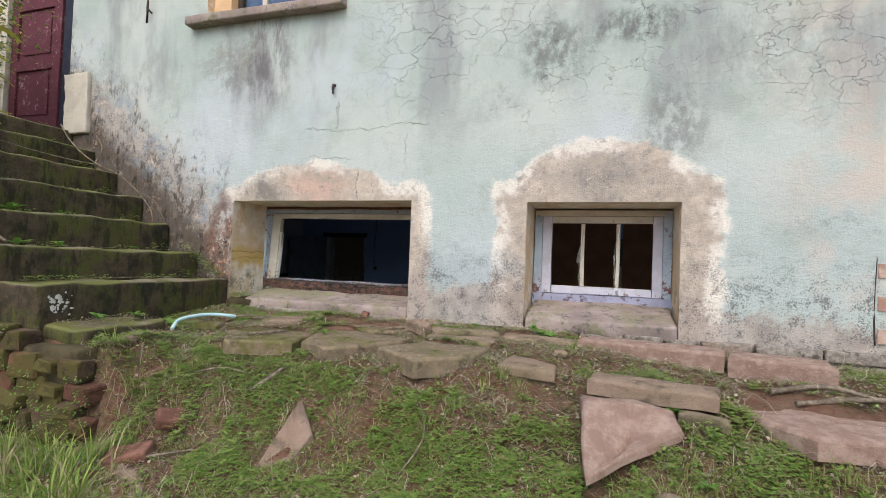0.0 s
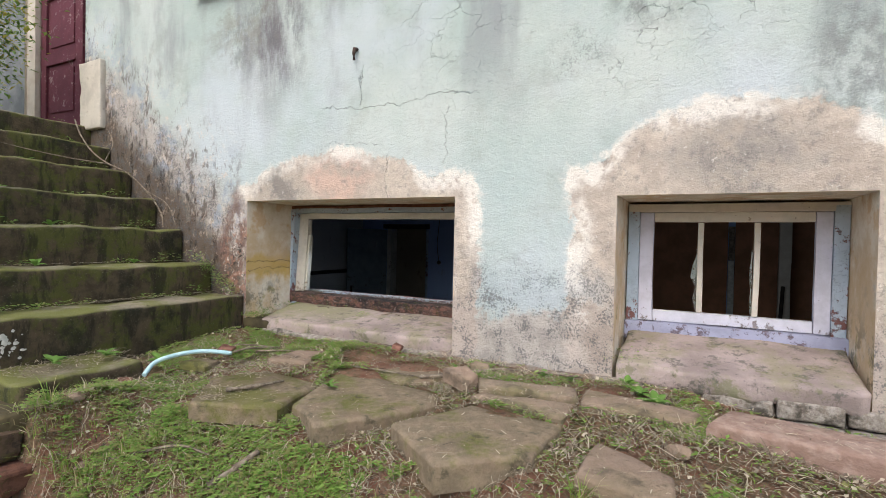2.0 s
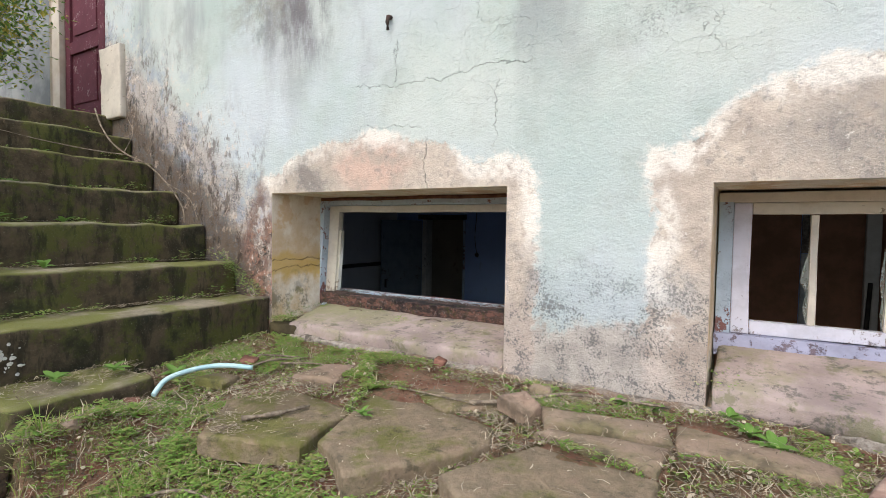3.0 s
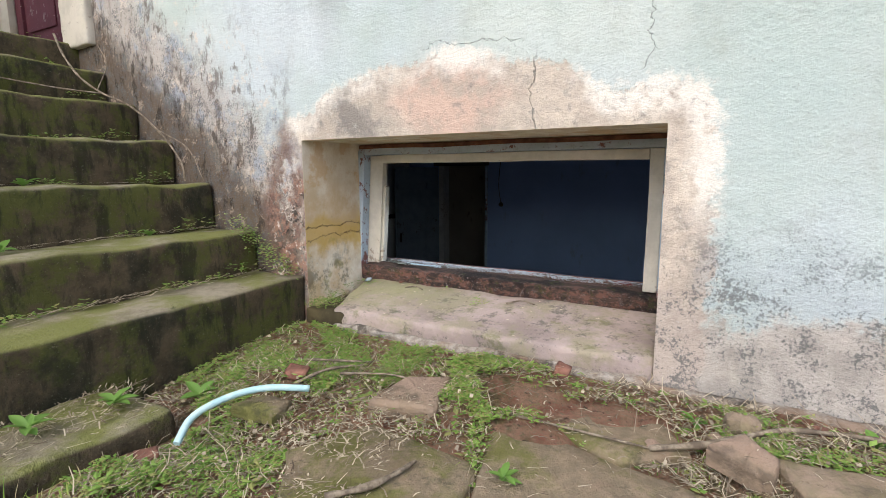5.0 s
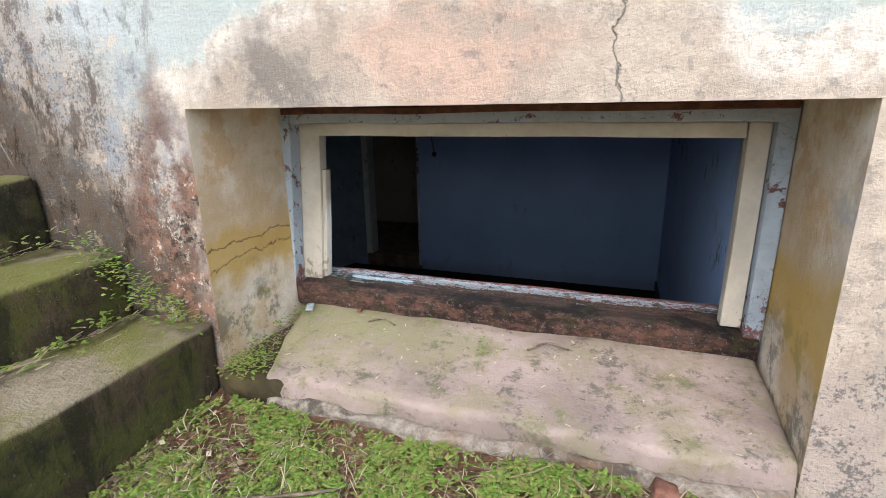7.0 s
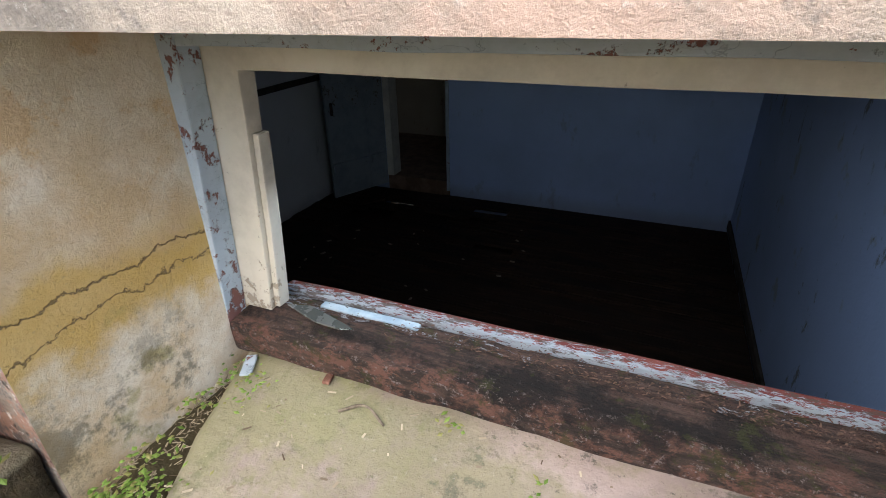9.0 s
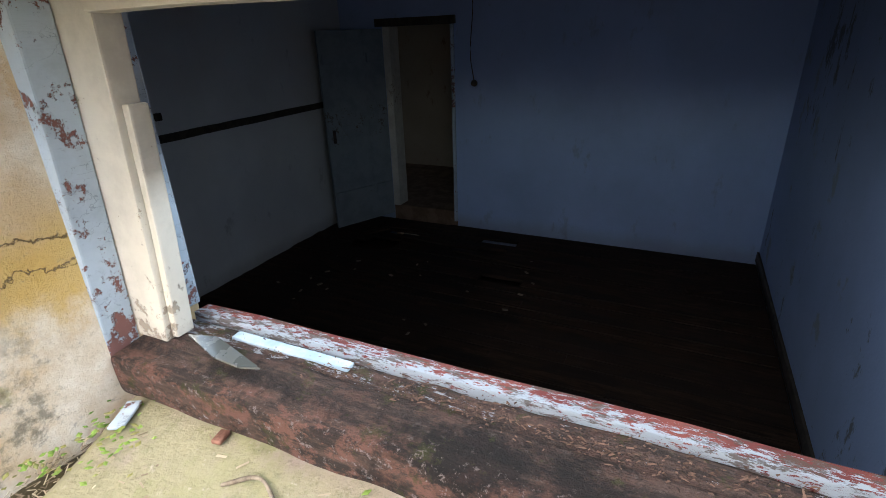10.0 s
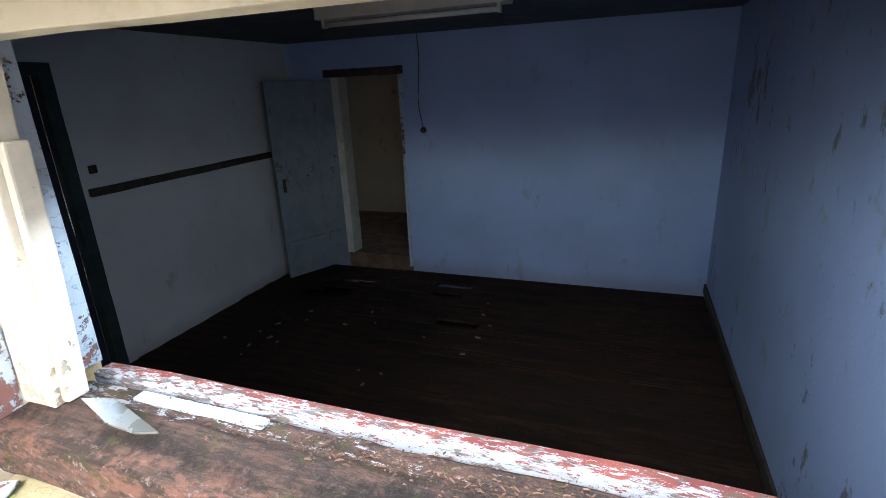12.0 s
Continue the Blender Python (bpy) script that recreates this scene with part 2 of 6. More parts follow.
def reveal_plaster():
    s = Surf("ochre_stained_plaster")
    n1, n2 = s.noise(3.2, 6, 0.65), s.noise(13, 6, 0.7)
    col = s.mix((0.68, 0.60, 0.47), (0.80, 0.75, 0.65), n2.step(0.35, 0.65))
    col = s.mix(col, (0.60, 0.40, 0.20), s.noise(5.5, 7, 0.7, at=(3, 6, 1)).step(0.5, 0.58) * s.z.step(1.55, 1.7) * 0.6)
    col = s.mix(col, (0.42, 0.46, 0.48), s.noise(4.2, 6, 0.7, at=(9, 6, 1)).step(0.56, 0.64) * s.x.step(-2.0, -1.8) * 0.6)
    col = s.mix(col, (0.55, 0.36, 0.14), n1.step(0.36, 0.55) * s.z.step(1.95, 1.55) * 0.6)
    col = s.mix(col, (0.60, 0.40, 0.09), (s.z - 1.42 + (n1 - 0.5) * 0.5).abs().step(0.16, 0.04) * s.x.step(-1.0, -1.2) * 0.8)
    col = s.mix(col, (0.30, 0.28, 0.10), s.noise(9, 5, at=(2, 2, 2)).step(0.56, 0.66) * s.z.step(1.55, 1.3) * 0.6)
    col = s.mix(col, (0.07, 0.07, 0.05), s.noise(5, 7, 0.78, at=(5, 1, 2)).step(0.51, 0.61) * s.z.step(1.5, 1.2) * 0.65)
    jag = (s.noise(7, 6, 0.7, at=(1, 1, 6)) - 0.5) * 0.14
    crk = (s.z + jag - 1.50).abs().step(0.004, 0.001).max((s.z + jag * 1.4 - 1.44).abs().step(0.003, 0.001)) * s.x.step(-2.0, -2.2)
    col = s.mix(col, (0.16, 0.12, 0.07), crk * 0.8)
    fine = s.noise(80, 6, 0.8, at=(2, 5, 5))
    col = s.mix(col, (0.33, 0.28, 0.18), fine.step(0.58, 0.68) * 0.4)
    return s.done(col, 0.92, n2 * 0.8 + fine * 0.6 - crk, 0.006)


def sill_concrete():
    s = Surf("worn_sill_concrete")
    n1, n2, n3 = s.noise(2.6, 6, 0.65), s.noise(11, 6, 0.7), s.noise(60, 4, 0.7)
    col = s.mix((0.26, 0.21, 0.195), (0.40, 0.325, 0.30), n1.step(0.35, 0.62))
    col = s.mix(col, (0.25, 0.235, 0.14), s.noise(4.1, 7, 0.7, at=(8, 2, 1)).step(0.46, 0.62) * 0.65)
    col = s.mix(col, (0.12, 0.14, 0.05), s.noise(9, 7, 0.75, at=(6, 2, 7)).step(0.53, 0.62) * 0.55)
    col = s.mix(col, (0.09, 0.09, 0.075), s.noise(8, 7, 0.8, at=(1, 6, 2)).step(0.53, 0.63) * 0.75)
    col = s.mix(col, (0.10, 0.10, 0.085), s.noise(38, 5, 0.75, at=(4, 1, 2)).step(0.6, 0.66) * n2.step(0.42, 0.56) * 0.8)
    col = s.mix(col, (0.25, 0.25, 0.13), s.x.step(-2.1, -2.7) * s.noise(5, 6, 0.7, at=(4, 4, 4)).step(0.32, 0.55) * s.y.step(3.6, 3.85) * 0.7)
    col = s.mix(col, (0.52, 0.46, 0.42), n3.step(0.6, 0.75) * 0.35)
    return s.done(col, 0.92, n2 + n3 * 0.5 + s.noise(24, 6, 0.75, at=(5, 5, 5)) * 0.6, 0.006)


def mossy_concrete():
    s = Surf("mossy_step_concrete")
    n1, n2, n3 = s.noise(2.4, 6, 0.65), s.noise(10, 6, 0.7), s.noise(75, 4, 0.7)
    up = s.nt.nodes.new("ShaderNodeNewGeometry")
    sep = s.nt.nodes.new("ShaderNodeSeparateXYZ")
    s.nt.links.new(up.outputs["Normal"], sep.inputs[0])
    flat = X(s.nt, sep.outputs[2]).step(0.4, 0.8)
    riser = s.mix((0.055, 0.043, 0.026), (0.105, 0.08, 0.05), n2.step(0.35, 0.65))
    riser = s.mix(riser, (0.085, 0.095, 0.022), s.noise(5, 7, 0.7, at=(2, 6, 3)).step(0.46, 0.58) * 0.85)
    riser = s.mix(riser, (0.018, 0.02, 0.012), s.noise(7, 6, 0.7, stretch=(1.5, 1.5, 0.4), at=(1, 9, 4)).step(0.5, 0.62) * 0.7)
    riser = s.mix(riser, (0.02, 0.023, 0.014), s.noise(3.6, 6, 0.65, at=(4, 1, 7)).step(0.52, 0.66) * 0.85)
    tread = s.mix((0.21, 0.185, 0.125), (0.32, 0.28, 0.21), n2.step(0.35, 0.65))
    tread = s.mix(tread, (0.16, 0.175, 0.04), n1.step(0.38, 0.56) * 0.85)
    # upward faces take the paler tread colour, all others the dark riser colour
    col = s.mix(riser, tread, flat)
    col = s.mix(col, (0.30, 0.29, 0.20), s.noise(95, 5, 0.8, at=(3, 3, 9)).step(0.6, 0.68) * 0.45)
    col = s.mix(col, (0.015, 0.016, 0.01), s.noise(24, 7, 0.8, at=(5, 5, 1)).step(0.58, 0.68) * 0.5)
    return s.done(col, 0.96, n2 + n3 * 0.7 + s.noise(30, 5, 0.75) * 0.8, 0.014)


def earth():
    s = Surf("red_earth")
    n1, n2, n3 = s.noise(1.7, 6, 0.65), s.noise(9, 6, 0.7), s.noise(70, 5, 0.75)
    col = s.mix((0.25, 0.115, 0.075), (0.33, 0.20, 0.135), n2.step(0.35, 0.65))
    col = s.mix(col, (0.21, 0.17, 0.105), n3.step(0.5, 0.62) * 0.75)
    col = s.mix(col, (0.07, 0.09, 0.025), n1.step(0.42, 0.62) * s.noise(24, 4).step(0.4, 0.6) * 0.8)
    col = s.mix(col, (0.04, 0.03, 0.022), s.noise(35, 5, at=(3, 3, 3)).step(0.58, 0.7) * 0.7)
    return s.done(col, 0.97, n2 + n3 * 0.9 + s.noise(28, 6, 0.75, at=(2, 2, 2)) * 1.2, 0.03)


def sandstone():
    s = Surf("sandstone_slab")
    r = s.random()
    n1, n2, n3 = s.noise(3, 6, 0.65), s.noise(14, 5, 0.7), s.noise(90, 4, 0.7)
    a = s.mix((0.29, 0.205, 0.155), (0.23, 0.19, 0.13), r)
    col = s.mix(a, (0.36, 0.26, 0.20), n2.step(0.35, 0.68) * 0.7)
    col = s.mix(col, (0.12, 0.125, 0.04), n1.step(0.44, 0.62) * (r.step(0.2, 0.9) * 0.5 + 0.15))
    col = s.mix(col, (0.06, 0.05, 0.035), s.noise(6, 5, at=(3, 1, 2)).step(0.56, 0.68) * 0.6)
    col = s.mix(col, (0.34, 0.27, 0.21), s.noise(45, 6, 0.8, at=(9, 9, 1)).step(0.58, 0.68) * 0.5)
    col = s.mix(col, (0.07, 0.05, 0.038), s.noise(28, 6, 0.8, at=(2, 5, 1)).step(0.58, 0.68) * 0.55)
    return s.done(col, 0.94, n2 * 0.8 + n3 * 0.6 + s.noise(32, 5, 0.75) * 0.7, 0.011)


def painted_wood(name, paint, under, wear, grain=(0.6, 0.6, 8), crazed=0.0):
    s = Surf(name)
    n1, n2 = s.noise(5, 6, 0.7), s.noise(6, 5, 0.7, stretch=grain)
    col = s.mix(paint, tuple(c * 0.8 for c in paint), n1.step(0.4, 0.65))
    gone = (s.noise(24, 7, 0.78, at=(3, 2, 5)) + (n1 - 0.5) * 0.6 - s.z.step(1.5, 1.25) * s.z.step(0.9, 1.1) * 0.12).step(wear + 0.03, wear)
    col = s.mix(col, under, gone)
    col = s.mix(col, (0.05, 0.045, 0.04), s.noise(40, 4, 0.7, at=(1, 2, 9)).step(0.66, 0.74) * 0.6)
    lines = s.cells(11, warp=0.25, stretch=(1, 1, 1.6)).step(0.02, 0.006) * n1.step(0.4, 0.55) * crazed
    col = s.mix(col, (0.06, 0.05, 0.05), lines)
    return s.done(col, 0.75, (1.0 - gone) * 0.7 + n2 * 0.4 - lines * 0.4, 0.003)


def rotten_timber(pale=0.66):
    """Decayed timber; pale: how little of the old pale paint clings to it."""
    s = Surf("rotten_rail_timber")
    n1, n2 = s.noise(5, 7, 0.72), s.noise(22, 7, 0.8, stretch=(0.2, 1.5, 1.5))
    grit = s.noise(70, 6, 0.8, at=(3, 3, 3))
    col = s.mix((0.05, 0.038, 0.034), (0.13, 0.085, 0.07), n2.step(0.42, 0.62))
    front = s.y.step(4.13, 4.085)
    col = s.mix(col, (0.24, 0.12, 0.09), s.noise(26, 7, 0.8, stretch=(0.6, 1, 1), at=(2, 9, 4)).step(0.46, 0.58) * (front * 0.6 + 0.25))
    col = s.mix(col, (0.014, 0.014, 0.015), (n1 + (s.y - 4.125).abs() * -2.5).step(0.36, 0.5) * 0.85)
    col = s.mix(col, (0.06, 0.068, 0.02), s.noise(12, 7, 0.75, at=(7, 1, 1)).step(0.54, 0.62) * 0.6)
    col = s.mix(col, (0.36, 0.30, 0.29), grit.step(0.56, 0.64) * (front * 0.5 + 0.12))
    flakes = s.noise(70, 7, 0.8, stretch=(0.3, 1, 1), at=(1, 8, 3)) + (n1 - 0.5) * 0.5 - s.x.step(-2.6, -2.1) * 0.08
    col = s.mix(col, (0.48, 0.51, 0.56), flakes.step(pale, pale + 0.03) * 0.9)
    return s.done(col, 0.92, n2 * 0.8 + grit * 1.0 + n1 * 1.0 + s.noise(160, 4, 0.8) * 0.5, 0.016)


def room_plaster(name, base, dirt=(0.16, 0.14, 0.11), amount=0.6):
    s = Surf(name)
    n1, n2, n3 = s.noise(0.9, 6, 0.6), s.noise(7, 6, 0.7), s.noise(60, 3, 0.7)
    col = s.mix(base, tuple(c * 0.86 for c in base), n1.step(0.35, 0.65))
    col = s.mix(col, dirt, s.noise(5, 6, 0.7, stretch=(1, 1, 0.5), at=(3, 7, 2)).step(0.60, 0.70) * amount)
    col = s.mix(col, dirt, (n2 * 0.12 + s.z).step(-0.05, -0.22) * amount)
    return s.done(col, 0.8, n2 * 0.5 + n3 * 0.3, 0.004)


def dark_boards():
    s = Surf("dark_floor_board")
    r = s.random()
    g = s.noise(10, 6, 0.7, stretch=(0.18, 2.2, 1))
    col = s.mix((0.013, 0.008, 0.005), (0.034, 0.019, 0.012), g.step(0.35, 0.65))
    col = s.mix(col, (0.075, 0.042, 0.026), s.noise(2.2, 6, 0.7, stretch=(0.6, 2, 1), at=(2, 2, 2)).step(0.52, 0.68) * 0.6)
    col = s.mix(col, (0.010, 0.008, 0.007), s.noise(1.7, 6, 0.7, at=(7, 2, 3)).step(0.48, 0.62) * 0.7)
    col = s.mix(col, (0.02, 0.013, 0.01), r * 0.6)
    return s.done(col, 0.92, g, 0.003, spec=0.15)


def plain(name, a, b, scale=8, rough=0.7, depth=0.002, metal=0.0):
    s = Surf(name)
    n = s.noise(scale, 6, 0.65)
    return s.done(s.mix(a, b, n.step(0.38, 0.64)), rough, n + s.noise(scale * 7, 3) * 0.4, depth, metal)


PLASTER, REVEAL, SILL, STEP, EARTH, STONE = facade_plaster(), reveal_plaster(), sill_concrete(), mossy_concrete(), earth(), sandstone()
WHITE_WOOD = painted_wood("weathered_white_paint", (0.62, 0.59, 0.51), (0.38, 0.33, 0.26), 0.28)
LILAC_WOOD = painted_wood("lilac_white_paint", (0.60, 0.61, 0.70), (0.30, 0.27, 0.28), 0.26, (8, 0.6, 0.6))
LILAC_RAIL = painted_wood("flaking_lilac_rail", (0.36, 0.38, 0.52), (0.17, 0.14, 0.17), 0.27, (0.5, 8, 8))
BLUE_WOOD = painted_wood("pale_blue_paint", (0.42, 0.51, 0.60), (0.20, 0.10, 0.09), 0.36, crazed=0.35)
RED_WOOD = painted_wood("maroon_paint", (0.13, 0.035, 0.05), (0.30, 0.22, 0.21), 0.37)
ROT, LEDGE_ROT = rotten_timber(), rotten_timber(0.54)
BLUE_WALL = room_plaster("blue_room_plaster", (0.345, 0.46, 0.70), amount=0.28)
GREY_WALL = room_plaster("grey_room_plaster", (0.70, 0.69, 0.66), amount=0.35)
HALL_WALL = room_plaster("stained_hall_plaster", (0.42, 0.36, 0.28), (0.2, 0.13, 0.09), 0.8)
BOARD = dark_boards()
CEIL = plain("dark_ceiling_board", (0.05, 0.055, 0.055), (0.085, 0.09, 0.085), 6)
NAVY = plain("navy_paint", (0.018, 0.022, 0.04), (0.03, 0.034, 0.055), 9)
BROWN_WALL = plain("brown_room_plaster", (0.30, 0.15, 0.08), (0.42, 0.20, 0.11), 4, 0.9, 0.004)
CREAM = plain("cream_plaster", (0.52, 0.46, 0.37), (0.62, 0.57, 0.48), 5, 0.9, 0.005)

TEAL = plain("dark_teal_paint", (0.02, 0.035, 0.035), (0.035, 0.05, 0.05), 9)
GREY_DOOR = painted_wood("grey_blue_door_paint", (0.24, 0.28, 0.30), (0.12, 0.10, 0.08), 0.28)
DARK_TRIM = plain("dark_stained_trim", (0.03, 0.024, 0.018), (0.06, 0.048, 0.036), 14)
BRICK = plain("red_brick", (0.13, 0.062, 0.045), (0.25, 0.125, 0.09), 14, 0.93, 0.01)


def mossy(name, a, b, amount):
    """Stone or brick under patches of moss and soil."""
    s = Surf(name)
    r = s.random()
    n1, n2 = s.noise(6, 6, 0.7), s.noise(24, 6, 0.7)
    col = s.mix(a, b, r)
    col = s.mix(col, tuple(c * 0.5 for c in a), n2.step(0.45, 0.65) * 0.8)
    col = s.mix(col, (0.085, 0.075, 0.02), (n1 + r * 0.3).step(0.72 - amount, 0.85 - amount) * 0.9)
    col = s.mix(col, (0.03, 0.026, 0.018), s.noise(11, 6, 0.7, at=(4, 2, 1)).step(0.55, 0.66) * 0.8)
    col = s.mix(col, (0.38, 0.36, 0.30), n2.step(0.66, 0.72) * r.step(0.6, 0.8) * 0.6)
    return s.done(col, 0.96, n1 + n2 * 0.6, 0.012)


RUBBLE = mossy("mossy_rubble", (0.09, 0.06, 0.038), (0.17, 0.115, 0.078), 0.22)
MOSS_BRICK = mossy("mossy_brick", (0.12, 0.055, 0.036), (0.20, 0.10, 0.07), 0.14)
MORTAR = plain("earthy_mortar", (0.04, 0.033, 0.018), (0.085, 0.07, 0.035), 5, 0.97, 0.015)
HOSE = plain("pale_blue_hose", (0.36, 0.56, 0.60), (0.48, 0.66, 0.68), 18, 0.5)
TWIG = plain("bleached_twig", (0.12, 0.095, 0.07), (0.27, 0.225, 0.17), 30, 0.9)
IRON = plain("rusty_iron", (0.035, 0.025, 0.02), (0.07, 0.045, 0.035), 30, 0.8)
ENAMEL = plain("cream_enamel", (0.55, 0.52, 0.43), (0.66, 0.63, 0.53), 5, 0.5)
PETAL = plain("red_petal", (0.6, 0.02, 0.04), (0.7, 0.04, 0.05), 30, 0.6)
LICHEN_AND_GAP = plain("white_lichen_and_gap", (0.5, 0.5, 0.44), (0.66, 0.66, 0.6), 20, 0.9)


def leafy(name, dark, light, dry=None):
    s = Surf(name)
    r = s.island()
    col = s.mix(dark, light, r)
    if dry:
        col = s.mix(col, dry, (r * 7.31).op("FRACT").step(0.6, 0.75))
    s.bsdf.inputs["Subsurface Weight"].default_value = 0.0
    mat = s.done(col, 0.55, None, spec=0.35)
    t = s.nt.nodes.new("ShaderNodeBsdfTranslucent")
    m = s.nt.nodes.new("ShaderNodeMixShader")
    m.inputs[0].default_value = 0.3
    s.nt.links.new(col, t.inputs[0])
    s.nt.links.new(s.bsdf.outputs[0], m.inputs[1])
    s.nt.links.new(t.outputs[0], m.inputs[2])
    s.nt.links.new(m.outputs[0], s.nt.nodes["Material Output"].inputs[0])
    return mat


CLOVER = leafy("clover_leaf", (0.11, 0.21, 0.03), (0.28, 0.42, 0.10), (0.28, 0.28, 0.10))
GRASS = leafy("grass_blade", (0.13, 0.23, 0.035), (0.34, 0.44, 0.09), (0.46, 0.39, 0.23))
STRAW = leafy("dry_straw", (0.10, 0.07, 0.045), (0.40, 0.34, 0.25), (0.55, 0.48, 0.36))
BROADLEAF = leafy("broad_leaf", (0.10, 0.21, 0.04), (0.19, 0.34, 0.07))
SPLINTER = leafy("rotten_splinter", (0.04, 0.025, 0.018), (0.22, 0.13, 0.09))
SHRUBLEAF = leafy("shrub_leaf", (0.10, 0.18, 0.05), (0.26, 0.40, 0.09), (0.45, 0.42, 0.09))


def clear_glass():
    s = Surf("dusty_glass")
    s.bsdf.inputs["Transmission Weight"].default_value = 0.9
    return s.done((0.72, 0.8, 0.76), s.noise(12, 5).step(0.3, 0.7) * 0.35 + 0.08, None, spec=0.5)


def dark_glass():
    s = Surf("window_glass")
    s.bsdf.inputs["Transmission Weight"].default_value = 1.0
    return s.done((0.75, 0.85, 0.95), 0.03, None, spec=0.5)


SHARD, PANE = clear_glass(), dark_glass()


def peeling_rail():
    """Red-brown rail paint with pale blue remains."""
    s = Surf("peeling_red_rail_paint")
    g = s.noise(105, 7, 0.8, stretch=(0.4, 1.3, 1.3)) + (s.y - 4.262) * 4.0 + s.x.step(-2.6, -1.4) * 0.05
    col = s.mix((0.17, 0.04, 0.035), (0.24, 0.065, 0.05), s.noise(6, 4).step(0.4, 0.6))
    col = s.mix(col, (0.38, 0.44, 0.50), g.step(0.53, 0.49))
    col = s.mix(col, (0.10, 0.07, 0.055), s.noise(50, 6, 0.78, stretch=(0.3, 1, 1), at=(4, 4, 1)).step(0.50, 0.56) * 0.85)
    return s.done(col, 0.8, g, 0.008)


RAIL = peeling_rail()

# the annex wall's shade is put into this darker grey
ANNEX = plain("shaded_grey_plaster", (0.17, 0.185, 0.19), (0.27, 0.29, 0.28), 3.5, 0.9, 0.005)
HALL_FLOOR = plain("worn_brown_floor", (0.12, 0.075, 0.045), (0.20, 0.13, 0.085), 7, 0.85, 0.004)
# blue stands for the sky mirrored in the upper panes, put into the colour
SKY_TONE_PANE = plain("painted_sky_pane", (0.05, 0.09, 0.17), (0.08, 0.13, 0.22), 3, 0.12, 0.0005)
ORANGE_LINING = plain("warm_window_lining", (0.62, 0.42, 0.24), (0.70, 0.50, 0.30), 5, 0.8)


def moss_slab():
    s = Surf("mossy_sandstone")
    r = s.random()
    n1, n2, n3 = s.noise(3.4, 6, 0.7), s.noise(15, 6, 0.72), s.noise(80, 4, 0.7)
    col = s.mix((0.19, 0.15, 0.10), (0.28, 0.22, 0.15), n2.step(0.38, 0.64))
    col = s.mix(col, (0.125, 0.13, 0.03), (n1 + (r - 0.5) * 0.15).step(0.42, 0.58) * 0.85)
    col = s.mix(col, (0.24, 0.16, 0.12), s.noise(2.1, 5, at=(6, 2, 2)).step(0.52, 0.66) * 0.6)
    col = s.mix(col, (0.05, 0.05, 0.028), s.noise(8, 6, 0.7, at=(3, 1, 2)).step(0.55, 0.66) * 0.6)
    col = s.mix(col, (0.30, 0.26, 0.19), s.noise(50, 6, 0.8, at=(9, 9, 1)).step(0.60, 0.70) * 0.5)
    return s.done(col, 0.94, n2 + n3 * 0.6 + s.noise(32, 5, 0.75) * 0.7, 0.011)


def footing():
    s = Surf("rough_footing_stone")
    n1, n2 = s.noise(7, 6, 0.7), s.noise(30, 6, 0.75)
    col = s.mix((0.20, 0.17, 0.14), (0.36, 0.33, 0.29), n2.step(0.38, 0.64))
    col = s.mix(col, (0.05, 0.045, 0.035), n1.step(0.5, 0.62) * 0.85)
    col = s.mix(col, (0.22, 0.14, 0.09), s.noise(3, 5, at=(2, 2, 7)).step(0.5, 0.62) * 0.7)
    return s.done(col, 0.95, n1 + n2 * 0.6, 0.015)


def marked_wall():
    s = Surf("mould_marked_blue_plaster")
    n1, n2 = s.noise(0.9, 6, 0.6), s.noise(9, 6, 0.7)
    col = s.mix((0.36, 0.47, 0.70), (0.32, 0.42, 0.62), n1.step(0.35, 0.65))
    drip = s.noise(8, 6, 0.7, stretch=(1, 1, 0.55), at=(3, 7, 2)) + (s.noise(1.2, 3, at=(1, 3, 3)) - 0.5) * 0.5
    col = s.mix(col, (0.12, 0.105, 0.08), drip.step(0.62, 0.70) * 0.75)
    col = s.mix(col, (0.28, 0.28, 0.22), s.noise(2.6, 6, 0.7, at=(8, 1, 2)).step(0.58, 0.66) * 0.5)
    return s.done(col, 0.8, n2 * 0.6 + s.noise(60, 3) * 0.3, 0.004)


MOSS_STONE, FOOTING, MARKED = moss_slab(), footing(), marked_wall()

RUST = plain("flaking_rust_brown", (0.10, 0.045, 0.03), (0.19, 0.09, 0.055), 22, 0.95, 0.01)
PIER = painted_wood("worn_whitewash", (0.56, 0.52, 0.44), (0.36, 0.31, 0.26), 0.34)
PINK_BRICK = plain("pinkish_bare_brick", (0.36, 0.22, 0.17), (0.50, 0.38, 0.31), 11, 0.93, 0.006)

BEAD = plain("pale_blue_bead", (0.27, 0.37, 0.46), (0.40, 0.51, 0.59), 14, 0.7, 0.002)
KERB = plain("pink_brown_sandstone", (0.25, 0.165, 0.13), (0.36, 0.265, 0.215), 13, 0.95, 0.01)

# ---- mesh tools ----


def part(name, bm, material, parent=None, label=""):
    me = bpy.data.meshes.new(name)
    bm.to_mesh(me)
    bm.free()
    ob = new(name, me)
    for m in (material if isinstance(material, (list, tuple)) else [material]):
        me.materials.append(m)
    if parent is not None:
        ob.parent = parent
    if label:
        ob["label"] = label
    return ob


